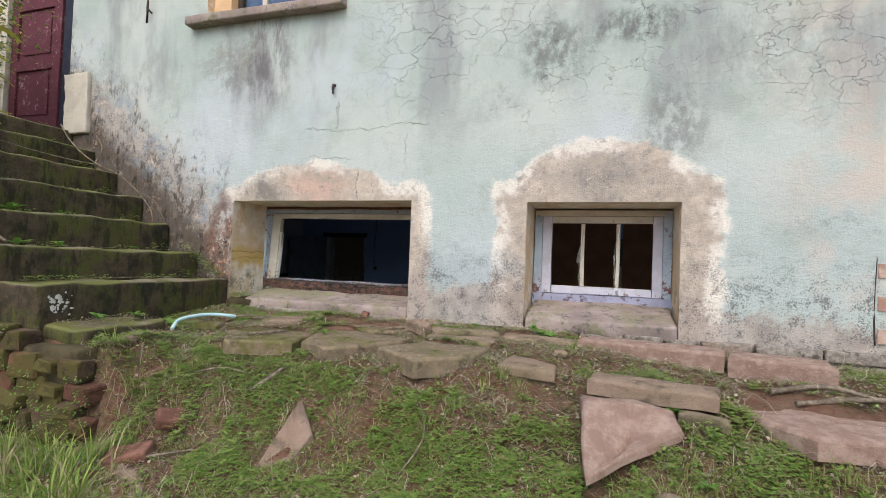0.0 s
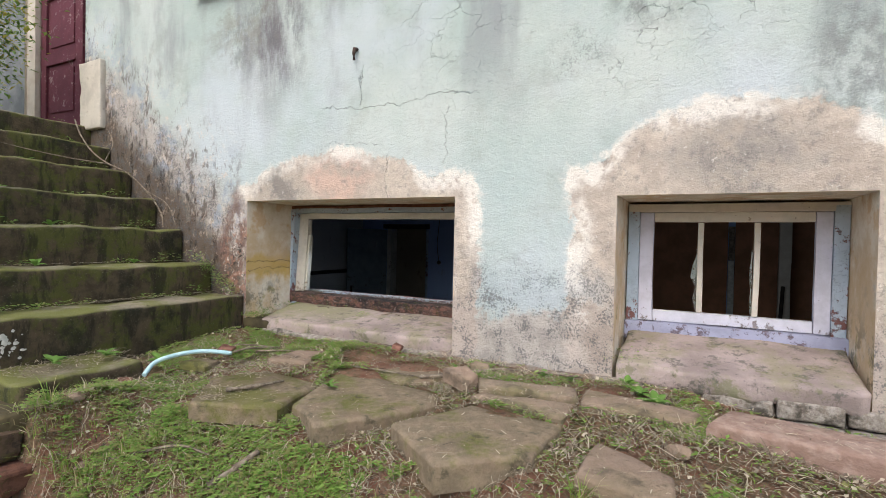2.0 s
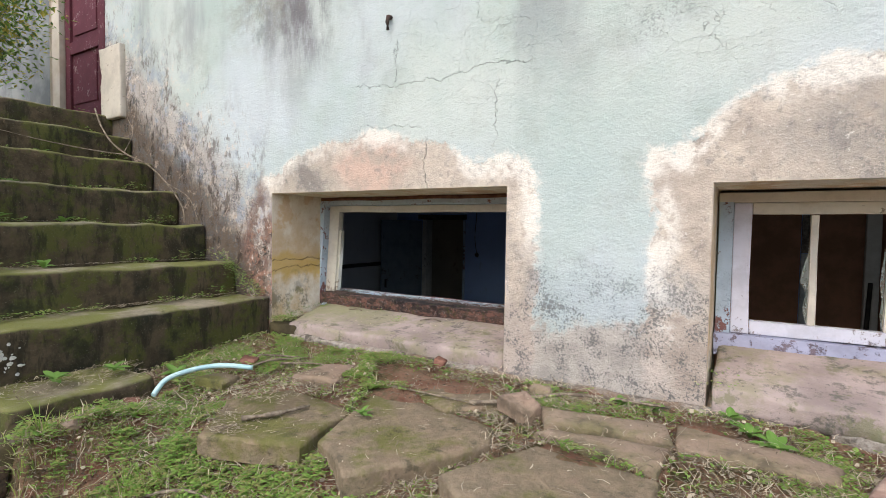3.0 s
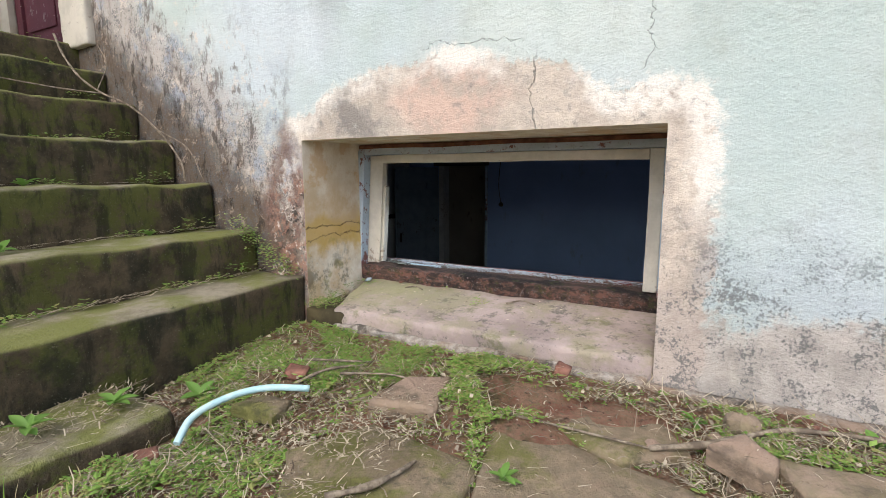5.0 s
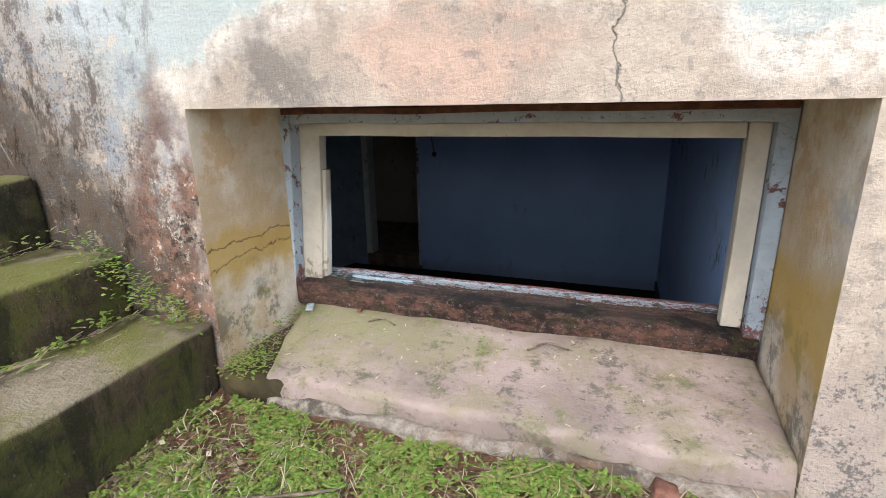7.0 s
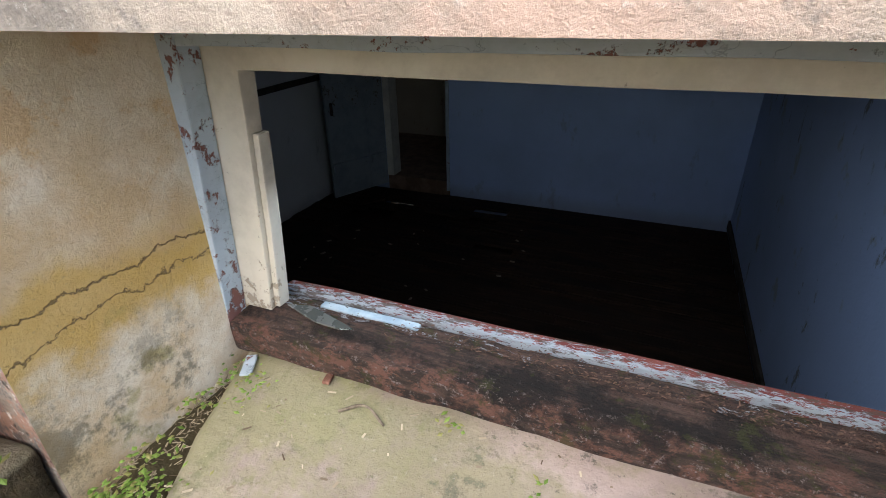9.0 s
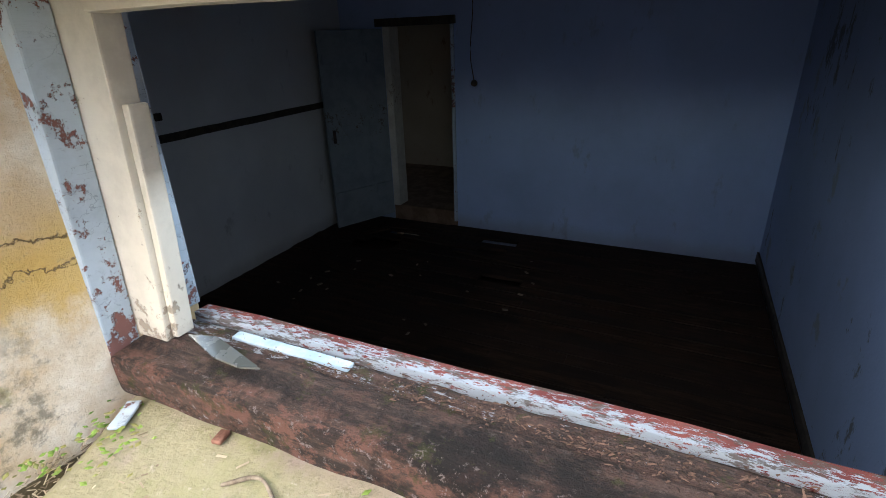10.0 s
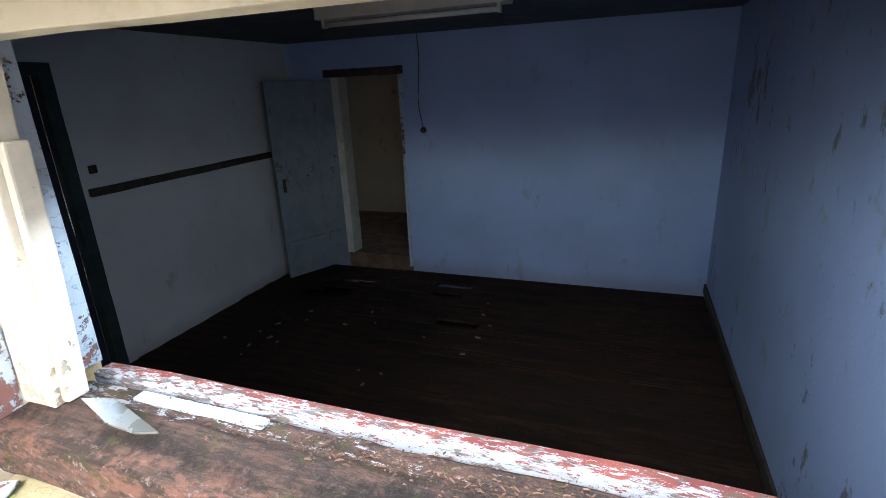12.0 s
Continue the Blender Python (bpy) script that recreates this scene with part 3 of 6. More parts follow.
def block(bm, x0, x1, y0, y1, z0, z1, bevel=0.0, mat=0):
    """A box between the given bounds, its edges rounded by bevel."""
    before = set(bm.faces)
    vs = bmesh.ops.create_cube(bm, size=1)["verts"]
    for v in vs:
        v.co = Vector((x0 + (v.co.x + 0.5) * (x1 - x0), y0 + (v.co.y + 0.5) * (y1 - y0), z0 + (v.co.z + 0.5) * (z1 - z0)))
    if bevel:
        es = list({e for v in vs for e in v.link_edges})
        bmesh.ops.bevel(bm, geom=es, offset=bevel, segments=2, affect="EDGES", profile=0.6)
    if mat:
        for f in set(bm.faces) - before:
            f.material_index = mat
    return bm


def boxed(name, bounds, material, parent=None, bevel=0.0, label=""):
    return part(name, block(bmesh.new(), *bounds, bevel), material, parent, label)


def thing(name, at, label, category, group="", kind=""):
    ob = new(name)
    ob.location = at
    return tagged(ob, label, category, group, kind)


def pierced(name, x0, x1, z0, z1, y0, y1, holes, mats, kind_label):
    """An upright wall along x with holes (hx0, hx1, hz0, hz1) right through it; front, reveal and back materials."""
    bm = bmesh.new()
    xs = sorted({x0, x1, *[h[0] for h in holes], *[h[1] for h in holes]})
    zs = sorted({z0, z1, *[h[2] for h in holes], *[h[3] for h in holes]})
    solid = lambda i, k: 0 <= i < len(xs) - 1 and 0 <= k < len(zs) - 1 and not any(
        h[0] <= xs[i] and xs[i + 1] <= h[1] and h[2] <= zs[k] and zs[k + 1] <= h[3] for h in holes)
    vert = {}

    def at(i, k, y):
        if (i, k, y) not in vert:
            vert[i, k, y] = bm.verts.new((xs[i], y, zs[k]))
        return vert[i, k, y]

    def face(ps, m):
        bm.faces.new([at(*p) for p in ps]).material_index = m
    for i in range(len(xs) - 1):
        for k in range(len(zs) - 1):
            if not solid(i, k):
                continue
            face([(i, k, y0), (i + 1, k, y0), (i + 1, k + 1, y0), (i, k + 1, y0)], 0)
            face([(i, k + 1, y1), (i + 1, k + 1, y1), (i + 1, k, y1), (i, k, y1)], 2)
            if not solid(i - 1, k):
                face([(i, k, y1), (i, k, y0), (i, k + 1, y0), (i, k + 1, y1)], 1)
            if not solid(i + 1, k):
                face([(i + 1, k, y0), (i + 1, k, y1), (i + 1, k + 1, y1), (i + 1, k + 1, y0)], 1)
            if not solid(i, k - 1):
                face([(i, k, y0), (i, k, y1), (i + 1, k, y1), (i + 1, k, y0)], 1)
            if not solid(i, k + 1):
                face([(i, k + 1, y1), (i, k + 1, y0), (i + 1, k + 1, y0), (i + 1, k + 1, y1)], 1)
    ob = part(name, bm, mats)
    return tagged(ob, kind_label, "wall", kind="structure")


def lerp(table, v):
    return float(np.interp(v, [t[0] for t in table], [t[1] for t in table]))


# ---- the ground ----
# the rise beyond y -40 is unseen, added to hide low sky from the room
BANK = [(-600, 62), (-120, 12), (-40, -1.4), (-8, -0.5), (-2, -0.14), (0, 0.02), (1, 0.17), (1.5, 0.31), (2.0, 0.52), (2.2, 0.64),
        (2.42, 0.80), (2.62, 0.91), (3.0, 0.975), (3.55, 1.02), (3.66, 1.02), (3.74, -1.2)]


def ground_z(x, y):
    z = lerp(BANK, y)
    if y > 3.7:
        away = max(0.0, abs(x) - 14, y - 18)
        return -1.2 + min(1.0, away / 20) * 0.8
    z += 0.01 * max(0.0, min(1.0, (x + 0.35) / 0.4)) * max(0.0, min(1.0, (y - 2.2) / 0.2))
    if y < 2.6:
        z += 0.14 * max(0.0, min(1.0, (x + 0.4) / 0.8)) * max(0.0, min(1.0, (2.6 - y) / 0.4)) * max(0.0, min(1.0, (y - 0.5) / 1.0))
        z += 0.07 * max(0.0, min(1.0, (-x - 1.7) / 0.4)) * max(0.0, min(1.0, (2.6 - y) / 0.25)) * max(0.0, min(1.0, (y - 2.0) / 0.2))
    if x < -2.3 and y < 2.75:
        # level shelf behind the rubble edge, low ground before it
        shelf = 0.43 + 0.5 * max(0.0, min(1.0, (y - 2.05) / 0.06)) if y > 1.6 else lerp(BANK, y) + 0.09 * max(0.0, min(1.0, y - 0.6))
        f = max(0.0, min(1.0, (-x - 2.3) / 0.2)) * max(0.0, min(1.0, (2.75 - y) / 0.2))
        z += (shelf - z) * f
    # earth sunk before the second window
    z -= 0.085 * max(0.0, min(1.0, (x + 0.15) / 0.4)) * max(0.0, min(1.0, (y - 3.15) / 0.2)) * (1 if y < 3.7 else 0)
    near = max(0.0, 1 - abs(x) / 12) * max(0.0, min(1.0, (3.62 - y) / 0.15)) * max(0.0, min(1.0, (y + 6) / 4))
    p = Vector((x, y, 0))
    return z + near * (0.05 * (noise.noise(p * 1.9)) + 0.03 * noise.noise(p * 5.3) + 0.012 * noise.noise(p * 14))


def build_ground():
    xs = [-700, -300, -120, -50, -25, -14, -10, -8] + list(np.arange(-6.5, 4.01, 0.06)) + [4.5, 5.5, 8, 11, 14, 25, 50, 120, 300, 700]
    ys = [-700, -300, -120, -50, -25, -12, -7, -4, -2.5, -1.5] + list(np.arange(-0.8, 3.65, 0.06)) + [3.66, 3.74, 5, 9, 14, 18, 25, 40, 120, 400, 700]
    verts = [(x, y, ground_z(x, y)) for y in ys for x in xs]
    w = len(xs)
    faces = [(r * w + c, r * w + c + 1, (r + 1) * w + c + 1, (r + 1) * w + c) for r in range(len(ys) - 1) for c in range(w - 1)]
    me = bpy.data.meshes.new("ground")
    me.from_pydata(verts, [], faces)
    me.materials.append(EARTH)
    for p in me.polygons:
        p.use_smooth = True
    tagged(new("ground", me), "sloping bank of red earth with weeds and litter", "ground", kind="structure")


build_ground()

# ---- the house: walls, floors, ceilings ----
WALL_Y, BACK_Y, FLOOR_Z, CEIL_Z = 3.65, 4.29, -0.275, 2.25
W1 = (-3.03, -1.37, 1.0, 1.937)
W2 = (-0.49, 0.51, 1.0, 1.925)
W3 = (-3.42, -2.17, 3.60, 4.9)
pierced("wall_front", -5.12, 5.0, -0.6, 5.6, WALL_Y, BACK_Y, [W1, W2, W3], [PLASTER, REVEAL, BLUE_WALL],
        "weathered mint limewashed wall with cracked peeling plaster")
FAR_Y = 8.757
pierced("wall_back", -7.6, 5.0, -0.6, 5.6, FAR_Y, FAR_Y + 0.2, [(-5.20, -4.35, -0.6, 1.90)], [BLUE_WALL, CREAM, HALL_WALL],
        "pale blue plastered back wall of the basement room")


def wall_along_y(name, x0, x1, y0, y1, z0, z1, mats, label, hole=None):
    """An upright wall along y, with one hole (hy0, hy1, hz0, hz1)."""
    holes = [hole] if hole else []
    ob = pierced(name, y0, y1, z0, z1, 0, x1 - x0, holes, mats, label)
    for v in ob.data.vertices:
        v.co = (x0 + v.co.y, v.co.x, v.co.z)
    ob.data.flip_normals()
    return ob


wall_along_y("wall_room_west", -5.95, -5.75, BACK_Y, FAR_Y, -0.6, 2.6, [GREY_WALL, GREY_WALL, GREY_WALL],
             "grey-white plastered side wall of the basement room", (5.3, 6.15, -0.6, 2.0))
wall_along_y("wall_room_east", -1.28, -1.12, BACK_Y, FAR_Y, -0.6, 2.6, [MARKED, MARKED, BROWN_WALL],
             "pale blue plastered side wall with dark mould marks")
wall_along_y("wall_house_east", 4.8, 5.0, BACK_Y, FAR_Y, -0.6, 5.6, [BROWN_WALL] * 3, "plain end wall of the house")
wall_along_y("wall_house_west", -7.6, -7.4, 4.2, FAR_Y, -0.6, 5.6, [CREAM] * 3, "plain end wall of the house")


def slab(name, bounds, mat, label, cat):
    return tagged(boxed(name, bounds, mat), label, cat, kind="structure")


slab("ceiling", (-5.75, -1.28, BACK_Y, FAR_Y, CEIL_Z, CEIL_Z + 0.1), CEIL, "dark painted low board ceiling", "ceiling")
slab("ceiling_2", (-1.12, 4.8, BACK_Y, FAR_Y, CEIL_Z, CEIL_Z + 0.1), CEIL, "dark low ceiling of the second room", "ceiling")
slab("floor_upper", (-7.4, 4.8, BACK_Y, FAR_Y, 2.62, 2.7), BOARD, "upper floor of the house", "floor")
slab("roof", (-8.0, 5.4, 3.2, 9.4, 5.6, 5.75), CEIL, "plain roof of the house", "roof")
slab("floor_base", (-7.4, 4.8, BACK_Y, FAR_Y, FLOOR_Z - 0.5, FLOOR_Z - 0.26), BOARD, "dark subfloor under the boards", "floor")

# hall behind the back door; an unseen window added in its far wall lights it
pierced("wall_hall_far", -7.6, -2.0, -0.6, 2.6, 10.7, 10.9, [(-7.35, -6.65, 0.7, 1.9)], [HALL_WALL] * 3, "stained plaster wall of the hall")
wall_along_y("wall_hall_west", -7.6, -7.4, 8.957, 10.7, -0.6, 2.6, [HALL_WALL] * 3, "stained plaster end wall of the hall")
wall_along_y("wall_hall_east", -4.1, -3.95, 8.957, 10.7, -0.6, 2.6, [HALL_WALL] * 3, "stained plaster side wall of the hall")
slab("ceiling_hall", (-7.6, -3.95, 8.957, 10.9, 2.25, 2.35), CEIL, "dark ceiling of the hall", "ceiling")
slab("floor_hall", (-7.4, -4.1, 8.76, 10.7, -0.4, -0.14), HALL_FLOOR, "worn brown floor of the hall", "floor")

pierced("wall_entry", -6.62, -5.12, 2.0, 5.6, 3.85, 4.05, [(-6.42, -5.30, 2.0, 4.75)], [CREAM, CREAM, CREAM], "cream plastered wall round the entrance door")
slab("wall_room_2_back", (-1.12, 0.198, FAR_Y - 0.06, FAR_Y - 0.004, -0.6, 2.25), BROWN_WALL, "brown back wall of the second room", "wall")
slab("wall_room_2_back_2", (0.282, 4.8, FAR_Y - 0.06, FAR_Y - 0.004, -0.6, 2.25), BROWN_WALL, "brown back wall of the second room", "wall")
pierced("wall_annex", -16.0, -6.62, -1.2, 5.6, 3.83, 4.06, [], [ANNEX, CREAM, CREAM], "grey wall beyond the entrance door, darkened for its shade")

# ---- stairs and their rubble flank ----
TREADS = [(-3.04, 1.258), (-3.38, 1.475), (-3.72, 1.72), (-4.05, 1.96), (-4.38, 2.20), (-4.70, 2.43), (-5.02, 2.63)]


def under(parent, ob):
    """Keep ob where its mesh lies, as a part of parent."""
    ob.parent = parent
    ob.matrix_parent_inverse = parent.matrix_basis.inverted()
    return ob


def rough_block(x0, x1, y0, y1, z0, z1, cell=0.07, amp=0.010, round_edge=0.02):
    """A block with worn, slightly uneven faces."""
    bm = bmesh.new()
    block(bm, x0, x1, y0, y1, z0, z1, round_edge)
    for axis, lo, hi in ((0, x0, x1), (1, y0, y1), (2, z0, z1)):
        n = max(1, int((hi - lo) / cell))
        for i in range(1, n):
            no = [0, 0, 0]
            no[axis] = 1
            co = [0, 0, 0]
            co[axis] = lo + (hi - lo) * i / n
            bmesh.ops.bisect_plane(bm, geom=bm.verts[:] + bm.edges[:] + bm.faces[:], plane_co=co, plane_no=no)
    for v in bm.verts:
        p = v.co.copy()
        d = noise.noise_vector(p * 4.0) + 0.5 * noise.noise_vector(p * 11.0)
        v.co += d * amp
    for f in bm.faces:
        f.smooth = True
    return bm


def build_stairs():
    stairs = thing("stairs", (-4, 3, 0.3), "mossy concrete outdoor steps rising along the wall", "stairs", kind="structure")
    back = [t[0] for t in TREADS[1:]] + [-7.3]
    for k, ((x, z), b) in enumerate(zip(TREADS, back)):
        y1 = WALL_Y - 0.006 if k < 6 else 3.84
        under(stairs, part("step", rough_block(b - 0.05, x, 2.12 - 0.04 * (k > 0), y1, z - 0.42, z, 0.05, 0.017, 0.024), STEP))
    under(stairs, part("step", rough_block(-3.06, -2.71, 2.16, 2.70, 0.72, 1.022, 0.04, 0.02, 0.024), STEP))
    under(stairs, part("fill", block(bmesh.new(), -7.2, -3.1, 2.16, 3.64, 0.2, 1.1), MORTAR))


build_stairs()


def stone_mesh(i, w, h, d):
    """A worn rubble stone or brick, face at -y."""
    bm = block(bmesh.new(), -w / 2, w / 2, -d / 2, d / 2, -h / 2, h / 2, min(w, h) * 0.16)
    for v in bm.verts:
        v.co += noise.noise_vector(v.co * 9 + Vector((i * 7.3, 2, 1))) * min(w, h) * 0.34
    me = bpy.data.meshes.new("stone")
    bm.to_mesh(me)
    bm.free()
    me.materials.append((RUBBLE, MOSS_BRICK, RUBBLE, RUBBLE)[i % 4])
    return me


def build_flank():
    wall = tagged(part("stair_side_wall", rough_block(-7.2, -2.56, 2.035, 2.22, -0.2, 0.93, 0.09, 0.02, 0.03), MORTAR),
                  "crumbling rubble and brick flank under the steps", "wall", kind="structure")
    rnd = random.Random(4)
    kinds = [(0.19, 0.085), (0.23, 0.11), (0.14, 0.10), (0.27, 0.13), (0.11, 0.075)]
    meshes = [(w, h, stone_mesh(i * 4 + j, w, h, 0.12)) for i, (w, h) in enumerate(kinds) for j in range(4)]
    z = 0.16
    while z < 2.15:
        x = -2.42 - rnd.random() * 0.12
        rowh = rnd.choice((0.085, 0.10, 0.115))
        while x > -5.6:
            w, h, me = rnd.choice(meshes)
            top = next((t[1] for t in reversed(TREADS) if x < t[0] + 0.05), 1.0) - (0.30 if x < -3.0 else 0.07)
            x -= w * 0.5
            if z < top:
                ob = new("stone", me)
                ob.parent = wall
                ob.location = (x, 2.05 + rnd.uniform(-0.03, 0.02), z + rnd.uniform(-0.012, 0.012))
                ob.rotation_euler = (rnd.uniform(-0.1, 0.1), rnd.uniform(-0.12, 0.12), rnd.uniform(-0.15, 0.15))
            x -= w * 0.5 + 0.012
        z += rowh
    for k in range(4):  # masonry behind the stones, stepped with the treads
        x = TREADS[k][0] - 0.04
        under(wall, part("core", block(bmesh.new(), TREADS[k + 1][0] - 0.1 - 0.002 * k, x, 2.012 + 0.003 * k, 2.118, 0.85, TREADS[k][1] - 0.41), MORTAR))


build_flank()

# ---- basement windows ----


def bar(name, x0, x1, y0, y1, z0, z1, mat, parent, wear=0.004, label=""):
    """A weathered timber member."""
    bm = rough_block(x0, x1, y0, y1, z0, z1, 0.16, wear, 0.004)
    for f in bm.faces:
        f.smooth = False
    return under(parent, part(name, bm, mat, None, label))


def tube(bm, pts, r0, r1, sides=6, wob=0.0):
    """A tapered round stem along pts."""
    rings = []
    for i, p in enumerate(pts):
        p = Vector(p)
        a, b = Vector(pts[max(0, i - 1)]), Vector(pts[min(len(pts) - 1, i + 1)])
        q = (b - a).to_track_quat("Z", "Y")
        r = r0 + (r1 - r0) * i / max(1, len(pts) - 1)
        if wob:
            r *= 1 + wob * noise.noise(p * 25)
        rings.append([bm.verts.new(p + q @ Vector((r * math.cos(t * 2 * math.pi / sides), r * math.sin(t * 2 * math.pi / sides), 0))) for t in range(sides)])
    for u, v in zip(rings, rings[1:]):
        for t in range(sides):
            bm.faces.new((u[t], u[(t + 1) % sides], v[(t + 1) % sides], v[t])).smooth = True
    bm.faces.new(list(reversed(rings[0])))
    bm.faces.new(rings[-1])
    return bm


def curve_points(ctrl, n=14):
    """Points on a smooth curve through ctrl."""
    c = [Vector(p) for p in ctrl]
    c = [c[0] * 2 - c[1]] + c + [c[-1] * 2 - c[-2]]
    out = []
    for i in range(1, len(c) - 2):
        for k in range(n):
            t = k / n
            out.append(0.5 * (2 * c[i] + (c[i + 1] - c[i - 1]) * t + (2 * c[i - 1] - 5 * c[i] + 4 * c[i + 1] - c[i + 2]) * t * t
                              + (3 * c[i] - c[i - 1] - 3 * c[i + 1] + c[i + 2]) * t ** 3))
    return out + [c[-2]]


def racked(ob, free):
    """Lean the part of a member beyond x = free towards the foot of the opening."""
    for v in ob.data.vertices:
        if v.co.x > free:
            v.co.x -= 0.045 * max(0.0, min(1.0, (1.88 - v.co.z) / 0.62))
    return ob


def window_one():
    w = thing("window_1", (-2.2, 4.15, 1.2), "low basement window with weathered frame and no glass", "window", kind="structure")
    racked(bar("jamb", -3.045, -2.985, 4.085, 4.148, 1.20, 1.90, BLUE_WOOD, w, label="pale blue peeling jamb"), -3.01)
    bar("jamb_lining", -3.028, -3.012, 4.202, 4.285, 1.26, 1.87, BLUE_WOOD, w, 0.001)
    bar("jamb", -1.422, -1.374, 4.09, 4.285, 1.20, 1.90, BLUE_WOOD, w, label="pale blue peeling jamb")
    bar("head", -3.026, -1.374, 4.09, 4.285, 1.878, 1.915, BLUE_WOOD, w)
    racked(bar("sash_stile", -2.996, -2.902, 4.150, 4.200, 1.252, 1.876, WHITE_WOOD, w, label="cream stile with split foot"), -9)
    racked(bar("sash_bead", -2.901, -2.884, 4.162, 4.200, 1.26, 1.70, WHITE_WOOD, w), -9)
    bar("sash_stile", -1.482, -1.424, 4.125, 4.18, 1.25, 1.876, WHITE_WOOD, w)
    bar("sash_rail", -2.900, -1.484, 4.135, 4.18, 1.831, 1.876, WHITE_WOOD, w, 0.005)
    # gap of rusted flakes between lintel and frame
    bar("gap_filler", -3.02, -1.38, 4.082, 4.24, 1.912, 1.934, RUST, w, 0.007, "flaking rust-brown packing")
    bm = rough_block(-3.026, -1.375, 4.078, 4.19, 1.15, 1.232, 0.03, 0.007, 0.012)
    for v in bm.verts:
        t = (v.co.x + 3.04) / 1.68
        v.co.z += 0.014 * max(0, (v.co.y - 4.05) / 0.15) * (v.co.z > 1.19) + 0.012 * (1 - t)
    under(w, part("bottom_rail", bm, ROT, None, "dark rotten bottom rail"))
    bm = rough_block(-3.0, -1.38, 4.19, 4.245, 1.16, 1.245, 0.025, 0.012, 0.006)
    under(w, part("split_ledge", bm, LEDGE_ROT, None, "splintered decayed inner ledge"))
    bar("inner_rail", -2.99, -1.38, 4.246, 4.285, 1.16, 1.262, RAIL, w, 0.006, "peeling red and pale blue rail")
    bar("loose_bead", -2.85, -2.575, 4.214, 4.238, 1.243, 1.252, BEAD, w, 0.003, "short pale blue bead remnant")


window_one()


def window_two():
    w = thing("window_2", (0.0, 4.1, 1.2), "three-light basement window with broken panes", "window", kind="structure")
    bar("jamb", -0.485, -0.425, 4.06, 4.24, 1.20, 1.90, BLUE_WOOD, w)
    bar("jamb", 0.445, 0.505, 4.06, 4.24, 1.20, 1.90, BLUE_WOOD, w)
    bar("head", -0.485, 0.505, 4.06, 4.24, 1.868, 1.912, WHITE_WOOD, w)
    bar("bottom_rail", -0.488, 0.508, 4.03, 4.24, 1.17, 1.268, LILAC_RAIL, w, 0.007, "flaking lilac sill rail")
    bar("sash_stile", -0.423, -0.352, 4.07, 4.12, 1.272, 1.866, LILAC_WOOD, w)
    bar("sash_stile", 0.378, 0.443, 4.07, 4.12, 1.272, 1.866, LILAC_WOOD, w)
    bar("sash_rail", -0.35, 0.376, 4.072, 4.118, 1.815, 1.866, WHITE_WOOD, w)
    bar("sash_rail", -0.35, 0.376, 4.072, 4.118, 1.272, 1.33, LILAC_WOOD, w)
    for x in (-0.118, 0.135):
        bar("glazing_bar", x - 0.014, x + 0.014, 4.075, 4.11, 1.332, 1.813, WHITE_WOOD, w, 0.006)
    for x, s in ((-0.134, -1), (0.118, -1)):
        bm = bmesh.new()
        zs = [1.335, 1.40, 1.47, 1.52, 1.58, 1.63, 1.67]
        front, rear = [], []
        for k, z in enumerate(zs):
            d = 0.004 + 0.03 * max(0, math.sin(k * 0.52)) * (0.6 + 0.5 * math.sin(k * 2.3)) * (1 if x < 0 else 0.35)
            for row, y in ((front, 4.091), (rear, 4.094)):
                row.append((bm.verts.new((x, y, z)), bm.verts.new((x + s * d, y, z))))
        for row in (front, rear):
            for (a, b), (c, d2) in zip(row, row[1:]):
                bm.faces.new((a, b, d2, c))
        under(w, part("glass_shard", bm, SHARD, None, "jagged remnant of glass"))


window_two()


def sill(bounds, slope, label, mat=SILL):
    x0, x1, y0, y1, z0, z1 = bounds
    bm = rough_block(x0, x1, y0, y1, z0, z1, 0.05, 0.012, 0.02)
    for v in bm.verts:
        if v.co.z > z1 - 0.06:
            v.co.z += slope * (v.co.y - y0) / (y1 - y0)
        if v.co.y < y0 + 0.05:
            v.co.y += 0.015 * noise.noise(v.co * 3.1) + 0.03 * noise.noise(v.co * 14)
    return tagged(part("window_sill" if mat == SILL else "footing", bm, mat), label, "sill", kind="structure")


slanted = sill((-2.86, -1.375, 3.635, 4.10, 0.90, 1.112), 0.06, "broad worn concrete sill with dark stains")
for v in slanted.data.vertices:
    if v.co.x < -2.6:  # broken slanting end beside the steps
        v.co.x -= 0.13 * (v.co.y - 3.66) / 0.42 * min(1, (-2.6 - v.co.x) / 0.2)
sill((-2.84, -1.385, 3.60, 3.648, 0.85, 1.05), 0.0, "rough stone footing course at the foot of the wall", FOOTING)
tagged(part("soil", rough_block(-3.026, -2.78, 3.62, 4.06, 0.95, 1.10, 0.02, 0.03, 0.04), MORTAR), "dark soil washed into the corner of the window", "soil", kind="structure")
sill((-0.47, 0.50, 3.60, 4.07, 1.02, 1.12), 0.105, "broad worn concrete sill of the second window")
sill((-0.62, -0.12, 3.60, 3.648, 0.85, 1.04), 0.0, "rough stone footing course at the foot of the wall", FOOTING)


